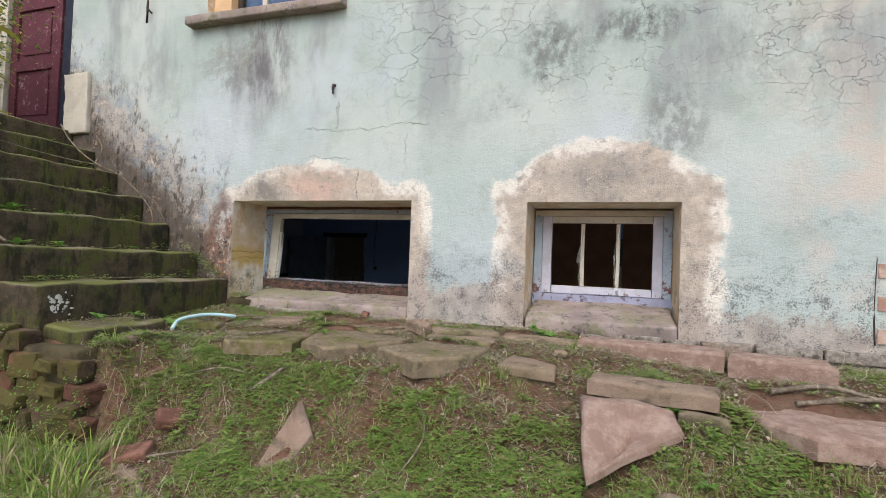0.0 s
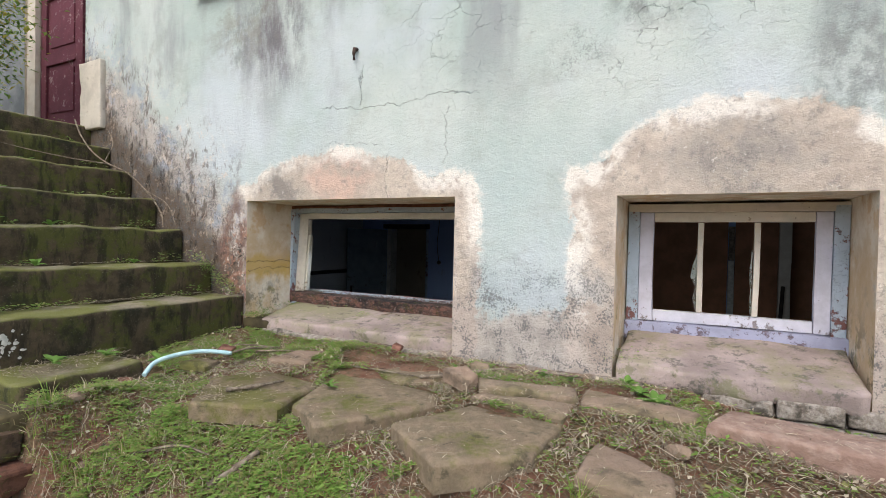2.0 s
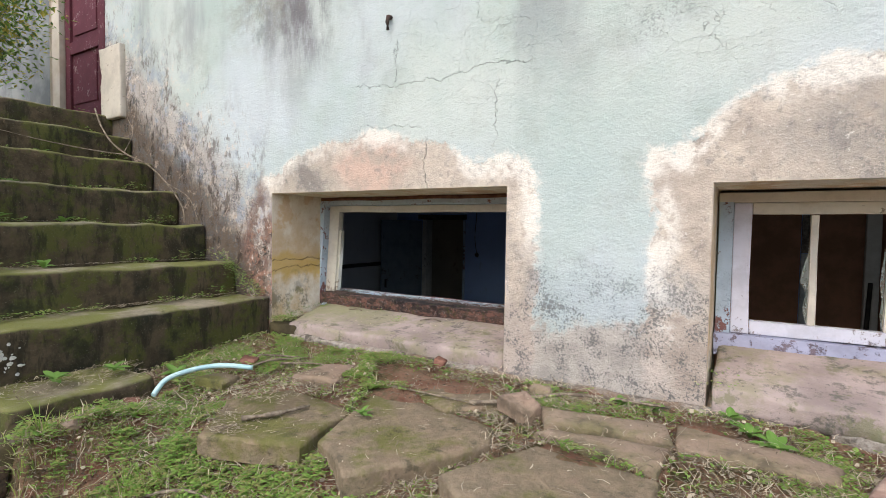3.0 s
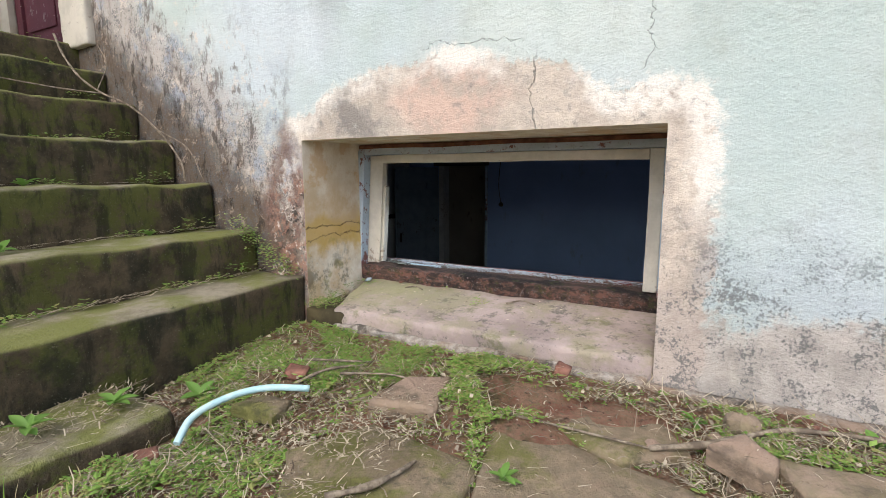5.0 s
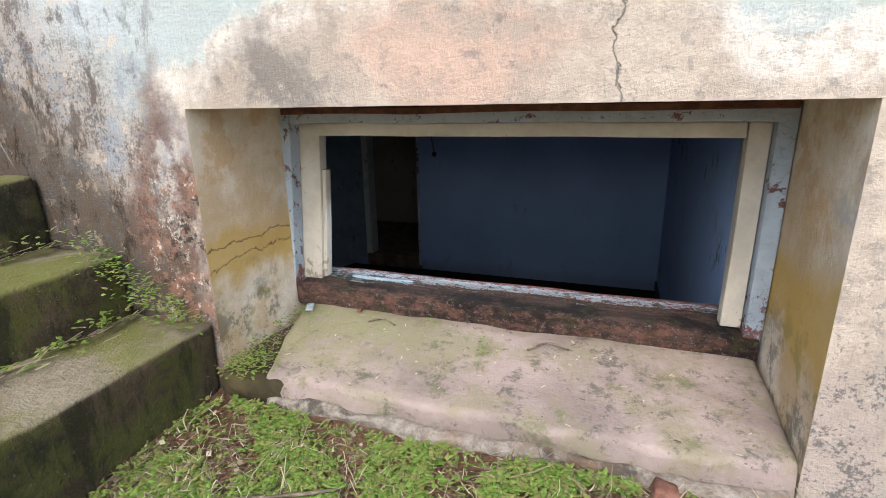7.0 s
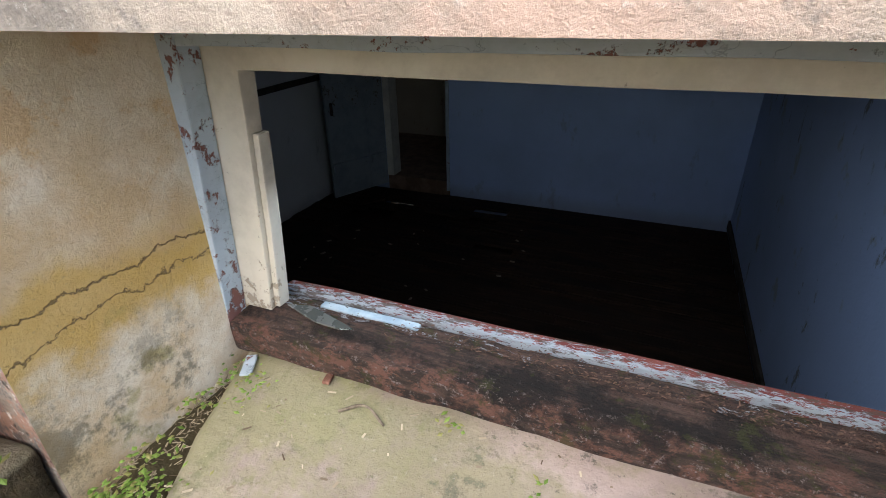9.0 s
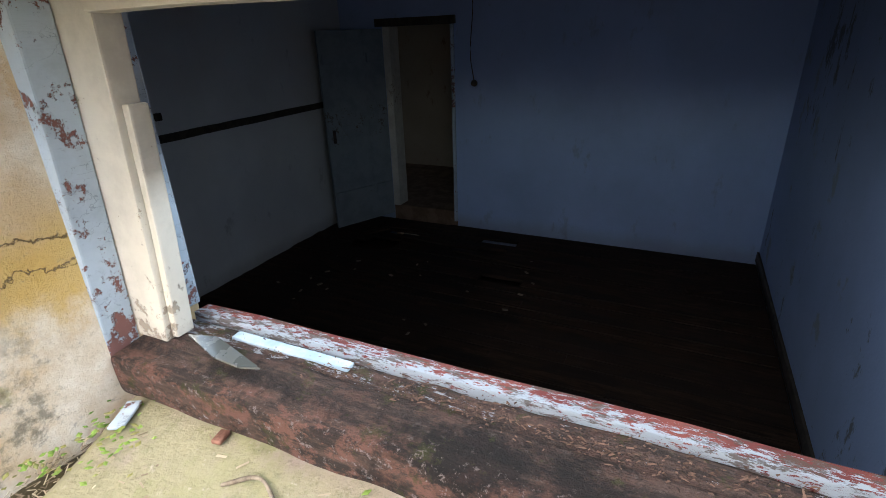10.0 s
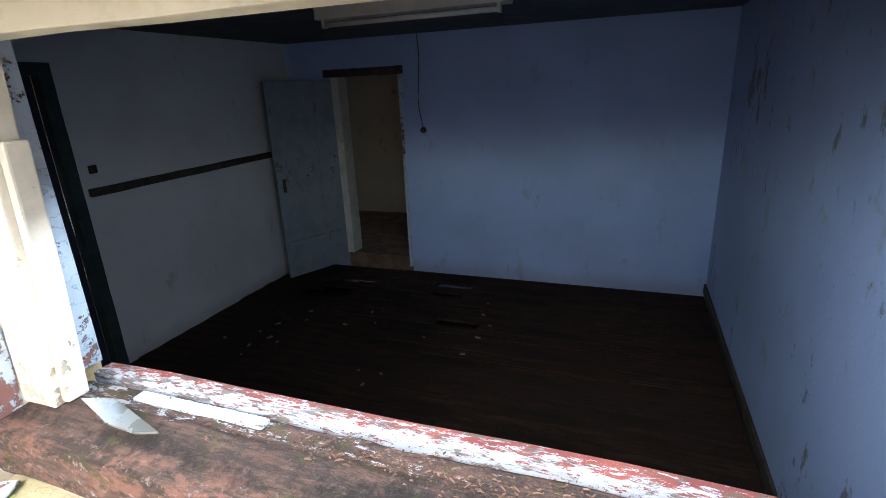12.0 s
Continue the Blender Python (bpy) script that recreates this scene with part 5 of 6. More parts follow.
def leaf_set(verts, faces, base, heading, lift, length, width, fold=0.25, bend=0.3):
    """One pointed oval leaf of four folded triangles."""
    d = Vector((math.cos(heading) * math.cos(lift), math.sin(heading) * math.cos(lift), math.sin(lift)))
    side = Vector((-math.sin(heading), math.cos(heading), 0))
    up = d.cross(side) * -1
    i = len(verts)
    mid = base + d * length * 0.5
    tip = base + d * length - up * length * bend * (1 if up.z > 0 else -1)
    verts.extend([base, mid + side * width * 0.5 + up * width * fold, tip, mid - side * width * 0.5 + up * width * fold, mid])
    faces.extend([(i, i + 4, i + 1), (i + 1, i + 4, i + 2), (i, i + 3, i + 4), (i + 4, i + 3, i + 2)])


def stuff(name, verts, faces, mat, label, category):
    me = bpy.data.meshes.new(name)
    me.from_pydata([tuple(v) for v in verts], [], faces)
    me.materials.append(mat)
    return tagged(new(name, me), label, category, kind="stuff")


def patch(x, y, seed, scale):
    return noise.noise(Vector((x * scale, y * scale, seed))) * 0.5 + 0.5


def clover_density(x, y):
    if y > 3.12 and -2.98 < x < -1.72 and y > 3.0 + 0.22 * abs(x + 2.4):
        return 0.95 if patch(x, y, 3, 4.5) > 0.46 else 0.12
    if y > 2.55:
        return 0.55 if patch(x, y, 5, 3.2) > 0.58 else 0.07
    lumps = patch(x, y, 8, 2.2) * 0.55 + patch(x, y, 4, 7.5) * 0.45
    lumps += (patch(x, y, 14, 17.0) - 0.5) * 0.35
    return 0.9 if lumps > 0.55 else (0.45 if lumps > 0.48 else 0.05)


def grow_clover():
    rnd = random.Random(11)
    verts, faces = [], []
    for _ in range(170000):
        x, y = rnd.uniform(-3.2, 2.1), rnd.uniform(1.45, 3.57)
        rim = min(1.0, (2.1 - x) / 0.7, (y - 1.45) / 0.3 + 0.15)
        if rnd.random() > clover_density(x, y) * rim or covered(x, y) or paved(x, y):
            continue
        z = ground_z(x, y) - 0.003
        lump = max(0.0, patch(x, y, 4, 7.5) - 0.35)
        tall = rnd.uniform(0.004, 0.026) + lump * rnd.random() * (0.11 if y < 2.5 else 0.05)
        grow = 1.9 if rnd.random() < 0.10 else 1.0
        turn = rnd.uniform(0, 6.28)
        c = Vector((x + rnd.uniform(-0.01, 0.01), y + rnd.uniform(-0.01, 0.01), z + tall))
        for k in range(rnd.choice((3, 3, 4))):
            leaf_set(verts, faces, c, turn + k * 2.09 + rnd.uniform(-0.3, 0.3), rnd.uniform(0.0, 0.6), rnd.uniform(0.008, 0.019) * grow, rnd.uniform(0.006, 0.011) * grow, 0.15, 0.2)
    for _ in range(80000):  # thinning out round the trodden bank
        x, y = rnd.uniform(-5.5, 5.0), rnd.uniform(-2.5, 3.57)
        core = -3.2 < x < 1.5 and y > 1.7
        far = max(0.0, x - 2.1, -3.2 - x) + max(0.0, 1.45 - y)
        if core or rnd.random() > clover_density(x, y) * max(0.0, 1 - far / 3.6) or covered(x, y):
            continue
        c = Vector((x, y, ground_z(x, y) + rnd.uniform(0.004, 0.03)))
        a = rnd.uniform(0, 6.28)
        for k in range(3):
            leaf_set(verts, faces, c, a + k * 2.09, rnd.uniform(0.0, 0.6), rnd.uniform(0.012, 0.026), rnd.uniform(0.009, 0.016), 0.15, 0.2)
    stuff("clover", verts, faces, CLOVER, "low green clover and chickweed over the earth", "clover")


def blade(verts, faces, base, heading, height, lean, width):
    i = len(verts)
    side = Vector((-math.sin(heading), math.cos(heading), 0)) * width * 0.5
    out = Vector((math.cos(heading), math.sin(heading), 0))
    for k in range(3):
        t = k / 3
        p = base + Vector((0, 0, height * t * (1 - 0.25 * lean * t))) + out * (lean * height * t * t)
        w = side * (1 - 0.5 * t)
        verts.extend([p - w, p + w])
    verts.append(base + Vector((0, 0, height * (1 - 0.35 * lean))) + out * lean * height)
    faces.extend([(i, i + 1, i + 3, i + 2), (i + 2, i + 3, i + 5, i + 4), (i + 4, i + 5, i + 6)])


def tuft(verts, faces, rnd, x, y, z, n, height, spread=0.02, lean=0.7, wide=1.0):
    for _ in range(n):
        a = rnd.uniform(0, 6.28)
        b = Vector((x + math.cos(a) * spread * rnd.random(), y + math.sin(a) * spread * rnd.random(), z - 0.004))
        blade(verts, faces, b, a + rnd.uniform(-0.6, 0.6), height * rnd.uniform(0.5, 1.1), lean * rnd.uniform(0.2, 1.3), rnd.uniform(0.002, 0.0045) * wide)


def grow_grass():
    rnd = random.Random(12)
    verts, faces = [], []
    for _ in range(12000):
        x, y = rnd.uniform(-3.4, 2.2), rnd.uniform(1.2, 3.5)
        dens = 0.75 if y < 2.45 else 0.13
        if y < 2.5 and patch(x, y, 21, 1.9) < 0.42:
            dens *= 0.35
        if rnd.random() > dens or covered(x, y) or paved(x, y):
            continue
        big = 1.9 if rnd.random() < 0.035 and y < 2.5 else 1.0
        tuft(verts, faces, rnd, x, y, ground_z(x, y), int(rnd.randint(5, 12) * big * big), rnd.uniform(0.025, 0.065) * (1.15 if y < 2.2 else 0.8) * big, 0.03 * big, 1.2)
    for _ in range(260):  # taller growth at the foot of the flank
        x, y = rnd.uniform(-3.9, -2.1), rnd.uniform(1.35, 1.98)
        tuft(verts, faces, rnd, x, y, ground_z(x, y), rnd.randint(6, 12), rnd.uniform(0.07, 0.2), 0.03)
    for _ in range(2600):  # open slope behind
        x, y = rnd.gauss(-0.5, 2.4), 1.3 - abs(rnd.gauss(0, 1.8))
        tuft(verts, faces, rnd, x, y, ground_z(x, y), 6, rnd.uniform(0.04, 0.1), 0.03)
    for _ in range(26):  # bright long blades at the foot of the flank
        x, y = rnd.uniform(-2.6, -2.05), rnd.uniform(1.5, 1.86)
        tuft(verts, faces, rnd, x, y, ground_z(x, y), rnd.randint(5, 10), rnd.uniform(0.16, 0.3), 0.03, 0.9, 2.2)
    for x, y, h, n in ((-2.17, 2.30, 0.09, 46), (-2.56, 2.2, 0.15, 22), (-0.42, 2.62, 0.12, 40), (-0.33, 2.58, 0.1, 30), (-0.5, 2.52, 0.11, 30), (-1.45, 2.45, 0.11, 30),
                       (-1.3, 2.44, 0.1, 26), (-0.10, 3.05, 0.08, 26), (0.3, 1.75, 0.2, 14), (-2.7, 1.8, 0.3, 16), (-2.9, 1.7, 0.34, 14), (-0.7, 2.3, 0.12, 24)):
        tuft(verts, faces, rnd, x, y, ground_z(x, y), n, h, 0.035, 0.9)
    stuff("grass", verts, faces, GRASS, "mixed green and drying grass on the bank", "grass")


def strew_straw():
    rnd = random.Random(13)
    verts, faces = [], []
    for _ in range(95000):
        x, y = rnd.uniform(-3.1, 2.1), rnd.uniform(1.5, 3.57)
        on = paved(x, y)
        keep = 0.05 if on else (0.75 if patch(x, y, 31, 2.4) > 0.5 else 0.25)
        if not on and (paved(x + 0.05, y) or paved(x - 0.05, y) or paved(x, y + 0.05) or paved(x, y - 0.05)):
            keep = 0.9
        if -2.9 < x < -1.9 and y < 3.1:
            keep = max(keep, 0.6)
        if x > -0.5 and 2.6 < y < 3.5 and not on:
            keep = 0.8
        if rnd.random() > keep or covered(x, y):
            continue
        z = (1.0 if on else ground_z(x, y) + 0.006) + rnd.random() * (0.004 if on else 0.02)
        if on:
            z = None
            for at, ring in PAVED:
                if math.hypot(at.x - x, at.y - y) < 0.5:
                    z = max(z or 0, at.z + 0.006)
            if z is None or y < 2.45:
                continue
        l, w = 0.010 + 0.045 * rnd.random() ** 2, rnd.uniform(0.0006, 0.0022)
        a, e = rnd.uniform(0, 3.14), rnd.uniform(-0.25, 0.35) * (0 if on else 1)
        if rnd.random() < 0.05 and not on:
            l, w = rnd.uniform(0.07, 0.16), rnd.uniform(0.0010, 0.0022)
        if rnd.random() < 0.06 and not on:
            l, w = rnd.uniform(0.012, 0.024), rnd.uniform(0.004, 0.007)
        d = Vector((math.cos(a) * l, math.sin(a) * l, e * l))
        s = Vector((-math.sin(a) * w, math.cos(a) * w, 0))
        p = Vector((x, y, z))
        i = len(verts)
        m = p + d * 0.5 + Vector((0, 0, w)) + Vector((-d.y, d.x, 0)) * rnd.uniform(-0.14, 0.14)
        verts.extend([p - s, p + s, m + s, m - s, p + d + s * 0.5, p + d - s * 0.5])
        faces.extend([(i, i + 1, i + 2, i + 3), (i + 3, i + 2, i + 4, i + 5)])
    for _ in range(6000):  # long bent stalks lying over the bank
        x, y = rnd.uniform(-2.9, 2.0), rnd.uniform(1.5, 3.5)
        if paved(x, y) or covered(x, y) or patch(x, y, 61, 2.1) < 0.42:
            continue
        a, l, w, k = rnd.uniform(0, 6.28), rnd.uniform(0.04, 0.15), rnd.uniform(0.0006, 0.0015), rnd.uniform(-5, 5)
        i = len(verts)
        for t in range(5):
            px, py = x + math.cos(a + k * t * 0.12) * l * t / 4, y + math.sin(a + k * t * 0.12) * l * t / 4
            p = Vector((px, py, ground_z(px, py) + 0.012 + 0.045 * math.sin(t * 0.78) * rnd.random()))
            q = Vector((-math.sin(a) * w, math.cos(a) * w, 0))
            verts.extend([p - q, p + q])
        faces.extend([(i + 2 * t, i + 2 * t + 1, i + 2 * t + 3, i + 2 * t + 2) for t in range(4)])
    stuff("litter", verts, faces, STRAW, "dry straw, stalks and leaf litter on the ground", "litter")


def step_weeds():
    rnd = random.Random(14)
    verts, faces = [], []
    for k, (x, z) in enumerate(TREADS):
        for _ in range(150 if k < 5 else 60):
            y = rnd.uniform(2.15, 3.6)
            if patch(x * 3, y, 40 + k, 2.6) < 0.52 and y < 3.35:
                continue
            px = x - 0.31 + abs(rnd.gauss(0, 0.035))
            if k == 6:
                px = x - 0.2 - rnd.random() * 0.3
            c = Vector((px, y, z + rnd.uniform(0.004, 0.035 if y < 3.4 else 0.07)))
            for m in range(3):
                leaf_set(verts, faces, c, rnd.uniform(0, 6.28), rnd.uniform(0, 0.6), rnd.uniform(0.012, 0.032), rnd.uniform(0.008, 0.016), 0.15, 0.2)
    for _ in range(500):  # tangle where the lowest steps meet the wall
        t = rnd.random()
        c = Vector((-3.05 - t * 0.42 + rnd.gauss(0, 0.03), 3.6 - abs(rnd.gauss(0, 0.05)), 1.25 + t * 0.26 + rnd.uniform(0, 0.06)))
        leaf_set(verts, faces, c, rnd.uniform(0, 6.28), rnd.uniform(-0.2, 0.6), rnd.uniform(0.012, 0.028), rnd.uniform(0.008, 0.014), 0.15, 0.2)
    stuff("step_weeds", verts, faces, CLOVER, "small weeds growing in the corners of the steps", "weeds")
    verts, faces = [], []
    for k, (x, z) in enumerate(TREADS[:5]):
        for _ in range(160):
            p = Vector((x - 0.33 + abs(rnd.gauss(0, 0.05)), rnd.uniform(2.15, 3.6), z + 0.012))
            a, l, w = rnd.uniform(1.0, 2.2), rnd.uniform(0.02, 0.08), rnd.uniform(0.0015, 0.004)
            d, s = Vector((math.cos(a) * l, math.sin(a) * l, rnd.uniform(0, 0.006))), Vector((-math.sin(a) * w, math.cos(a) * w, 0))
            i = len(verts)
            verts.extend([p - s, p + s, p + d + s, p + d - s])
            faces.append((i, i + 1, i + 2, i + 3))
    stuff("step_litter", verts, faces, STRAW, "dry stalks and leaf litter lying on the treads", "litter")


def scatter_clods():
    """Crumbs of earth and small chips of stone."""
    rnd = random.Random(71)
    verts, faces = [], []
    for _ in range(16000):
        x, y = rnd.uniform(-3.0, 2.0), rnd.uniform(1.4, 3.57)
        if covered(x, y) or paved(x, y):
            continue
        c, q = Vector((x, y, ground_z(x, y))), 0.003 + 0.011 * rnd.random() ** 3
        i = len(verts)
        for d in ((1, 0, 0), (0, 1, 0), (-1, 0, 0), (0, -1, 0), (0, 0, 1)):
            verts.append(c + Vector(d) * q * rnd.uniform(0.6, 1.4))
        faces.extend([(i + k, i + (k + 1) % 4, i + 4) for k in range(4)])
    stuff("soil_crumbs", verts, faces, EARTH, "crumbs of red earth and small stone chips", "soil")


grow_clover(), grow_grass(), strew_straw(), step_weeds(), scatter_clods()


def big_leaf(length, width):
    """A broad pointed leaf along +x, folded at its rib."""
    bm = bmesh.new()
    rows = []
    for k in range(7):
        t = k / 6
        w = width * 0.5 * math.sin(math.pi * min(1, t * 0.93 + 0.06)) ** 0.8
        z = 0.18 * length * t - 0.30 * length * t * t
        rows.append([bm.verts.new((t * length, s * w, z + abs(s) * w * 0.35)) for s in (-1, -0.5, 0, 0.5, 1)])
    for a, b in zip(rows, rows[1:]):
        for i in range(4):
            bm.faces.new((a[i], a[i + 1], b[i + 1], b[i])).smooth = True
    me = bpy.data.meshes.new("leaf")
    bm.to_mesh(me)
    bm.free()
    return me


LEAF_SHAPES = {}


def leaf_on(parent, at, turn, lift, length, width, mat):
    key = (round(length, 2), round(width, 2), mat.name)
    if key not in LEAF_SHAPES:
        LEAF_SHAPES[key] = big_leaf(length, width)
        LEAF_SHAPES[key].materials.append(mat)
    ob = new("leaf", LEAF_SHAPES[key])
    ob.parent = parent
    ob.location = Vector(at)
    ob.rotation_euler = (random.uniform(-0.2, 0.2), -lift, turn)
    return ob


def rosette(x, y, z, n, size, label="green broad-leaved weed rosette"):
    w = thing("weed", (x, y, z), label, "weed", "broad-leaved weeds")
    for k in range(n):
        leaf_on(w, (0, 0, 0.004 + 0.002 * k), k * 2.4 + random.uniform(-0.2, 0.2), random.uniform(0.15, 0.7), size * random.choice((0.8, 1.0)), size * 0.42, BROADLEAF)


random.seed(5)
for x, y, n, s in ((-2.83, 2.88, 9, 0.09), (-2.86, 2.60, 7, 0.07), (-2.90, 2.38, 7, 0.07), (-2.52, 2.66, 6, 0.06), (-1.63, 2.9, 7, 0.05), (-0.78, 3.48, 8, 0.06),
                   (-0.34, 3.42, 9, 0.07), (-0.27, 3.36, 8, 0.08), (-0.4, 3.5, 7, 0.06), (-1.22, 3.42, 6, 0.05), (-0.66, 3.5, 7, 0.06), (0.12, 3.44, 6, 0.06), (0.35, 2.42, 9, 0.06),
                   (0.5, 2.36, 9, 0.07), (0.18, 2.45, 8, 0.06), (0.42, 2.08, 8, 0.06), (0.62, 2.06, 8, 0.06), (0.3, 1.86, 8, 0.06), (-0.42, 1.9, 7, 0.09), (-1.93, 2.38, 7, 0.05), (-1.5, 2.3, 8, 0.05)):
    z = max(ground_z(x, y), 1.04 if x < -2.7 and y < 2.8 else (0.99 if -1.7 < x < -1.6 else -9))
    rosette(x, y, z, n, s)
for k, y, n, s in ((1, 2.35, 7, 0.10), (1, 2.62, 6, 0.08), (2, 2.5, 8, 0.11), (2, 2.85, 7, 0.08), (2, 2.25, 7, 0.12), (3, 2.4, 7, 0.11), (3, 2.7, 6, 0.08), (1, 3.2, 5, 0.06), (4, 3.0, 5, 0.06)):
    rosette(TREADS[k][0] - 0.24, y, TREADS[k][1], n, s, "broad-leaved weed growing on a mossy step")


def flower_shrub():
    """The tall leafy plant at the open side of the steps."""
    base = Vector((-4.02, 2.22, 1.93))
    p = thing("flowering_plant", base, "tall leafy plant with a red flower on the steps", "plant")
    for pts, r in (([(0, 0, 0), (0.02, 0, 0.18), (-0.02, 0.02, 0.36), (0.0, 0.03, 0.42)], 0.012), ([(0, 0, 0.02), (0.06, -0.05, 0.4), (0.3, -0.13, 0.8), (0.5, -0.18, 1.02)], 0.010),
                   ([(0, 0, 0.02), (0.02, -0.1, 0.12), (0.03, -0.16, 0.28)], 0.007)):
        part("stem", tube(bmesh.new(), curve_points(pts, 5), r, r * 0.6, 6), TWIG, p)
    for k in range(7):
        leaf_on(p, (0, 0.03, 0.41), k * 0.9, random.uniform(0.0, 0.5), 0.24, 0.075, SHRUBLEAF)
    for k in range(16):
        t = 0.55 + 0.03 * k
        leaf_on(p, (0.5 * t + random.uniform(-0.03, 0.03), -0.18 * t, 1.02 * t), k * 2.4, random.uniform(-0.3, 0.4), 0.22, 0.07, SHRUBLEAF)
    for k in range(9):
        leaf_on(p, (0.03, -0.16 + 0.01 * k, 0.05 + 0.03 * k), k * 2.4, random.uniform(0, 0.6), 0.12, 0.045, BROADLEAF)
    bm = bmesh.new()
    for k in range(6):
        a = k * 1.05
        bmesh.ops.create_icosphere(bm, subdivisions=1, radius=0.016, matrix=Matrix.Translation((-0.02 + 0.02 * math.cos(a), -0.12 + 0.02 * math.sin(a), 0.36)))
    part("flower", bm, PETAL, p, "small red flower")


flower_shrub()


def bush(at, size, n, label, seed, mat=SHRUBLEAF, ls=(0.03, 0.07)):
    """Bare forked stems under a loose crown of many small leaves."""
    rnd = random.Random(seed)
    b = thing("bush", at, label, "bush", "bushes by the entrance")
    wood = bmesh.new()
    verts, faces = [], []
    for k in range(9):
        a, r = rnd.uniform(0, 6.28), rnd.uniform(0.4, 1.0)
        tip = Vector((math.cos(a) * size[0] * r, math.sin(a) * size[1] * r, size[2] * rnd.uniform(0.55, 1.0)))
        mid = tip * 0.5 + Vector((rnd.uniform(-0.1, 0.1), rnd.uniform(-0.1, 0.1), size[2] * 0.12))
        pts = curve_points([(0, 0, 0), mid * 0.6, mid, tip], 4)
        tube(wood, pts, 0.008, 0.002, 5)
        for _ in range(n // 9):
            c = pts[rnd.randint(len(pts) // 3, len(pts) - 1)] + Vector((rnd.gauss(0, 0.16), rnd.gauss(0, 0.16), rnd.gauss(0, 0.14)))
            leaf_set(verts, faces, c, rnd.uniform(0, 6.28), rnd.uniform(-0.6, 0.4), rnd.uniform(*ls), rnd.uniform(ls[0] * 0.5, ls[1] * 0.5), 0.2, 0.3)
    part("stems", wood, TWIG, b)
    me = bpy.data.meshes.new("crown")
    me.from_pydata([tuple(v) for v in verts], [], faces)
    me.materials.append(mat)
    new("crown", me).parent = b


bush((-5.75, 2.95, 2.62), (0.55, 0.45, 1.6), 4200, "thin leafy bush beside the entrance door", 3)
bush((-6.6, 2.9, 2.62), (0.6, 0.5, 1.9), 4000, "dense green bush beside the entrance door", 4)
bush((-5.2, 2.15, 2.55), (0.35, 0.3, 0.6), 700, "low leafy bush at the edge of the steps", 5)
bush((-4.6, 1.7, 0.45), (0.35, 0.3, 2.9), 420, "tall leafy shoots beside the rubble flank", 6, BROADLEAF, (0.05, 0.12))


def railing():
    r = thing("railing", (-6.6, 3.3, 2.63), "dark iron railing at the landing", "railing")
    for k in range(9):
        part("baluster", tube(bmesh.new(), [(-0.6 + k * 0.1, 0, 0), (-0.6 + k * 0.1, 0, 0.55)], 0.008, 0.008, 6), IRON, r)
    part("top_rail", tube(bmesh.new(), [(-0.65, 0, 0.55), (0.25, 0, 0.55)], 0.014, 0.014, 6), IRON, r)


railing()


def twig(name, ctrl, r0, r1, label, sides=6):
    return tagged(part(name, tube(bmesh.new(), curve_points(ctrl, 6), r0, r1, sides, 0.5), TWIG), label, "twig", "twigs")


def g(x, y, up=0.012):
    return (x, y, ground_z(x, y) + up)


BARE = "bleached bare twig lying on the ground"
twig("twig", [g(-1.72, 2.33, 0.02), g(-1.66, 2.39, 0.035), g(-1.60, 2.46, 0.04)], 0.014, 0.010, "short bleached stick on the bank")
twig("twig", [g(-2.2, 2.25), g(-1.95, 2.36, 0.03), g(-1.8, 2.4, 0.02)], 0.008, 0.004, BARE)
twig("twig", [(-1.32, 3.2, 1.02), (-1.18, 3.28, 1.03), (-1.0, 3.42, 1.05), (-0.82, 3.48, 1.05), (-0.6, 3.5, 1.05)], 0.011, 0.006, "long bleached root lying along the wall")
twig("twig", [(-1.75, 3.22, 1.01), (-1.55, 3.2, 1.02), (-1.3, 3.2, 1.02)], 0.006, 0.003, BARE)
twig("twig", [g(-2.75, 3.22), g(-2.58, 3.28, 0.03), g(-2.45, 3.36, 0.03), g(-2.40, 3.42)], 0.006, 0.003, BARE)
twig("twig", [g(-2.56, 3.08), g(-2.5, 3.2, 0.04), g(-2.42, 3.33, 0.03)], 0.007, 0.004, BARE)
twig("twig", [g(-2.45, 3.22, 0.03), g(-2.25, 3.27, 0.04), g(-2.08, 3.25, 0.03)], 0.005, 0.003, BARE)
twig("twig", [g(-2.35, 3.05), g(-2.1, 3.24, 0.03)], 0.004, 0.003, BARE)
twig("twig", [(-1.98, 2.62, 1.0), (-1.90, 2.72, 1.005), (-1.87, 2.86, 1.0)], 0.010, 0.006, "knotted root on the mossy slab")
twig("twig", [g(0.78, 2.72, 0.02), g(1.0, 2.74, 0.03), g(1.25, 2.72, 0.02)], 0.014, 0.010, "grey stick on the bank")
twig("twig", [g(0.85, 2.63, 0.02), g(1.1, 2.7, 0.03), g(1.4, 2.76, 0.03)], 0.013, 0.010, "grey stick on the bank")
twig("twig", [g(0.3, 1.66, 0.03), g(0.45, 1.75, 0.05), g(0.58, 1.8, 0.03)], 0.035, 0.028, "pale weathered log end on the bank")
twig("twig", [g(-2.3, 1.85, 0.02), g(-2.0, 1.9, 0.03), g(-1.75, 2.0, 0.03)], 0.010, 0.006, BARE)
twig("twig", [g(-0.75, 2.05, 0.02), g(-0.68, 2.2, 0.08), g(-0.8, 2.42, 0.03)], 0.004, 0.002, "thin dry stalk in the grass")
twig("twig", [(-2.06, 3.95, 1.165), (-2.0, 4.0, 1.172), (-1.93, 3.98, 1.168)], 0.004, 0.003, "small twig on the sill")
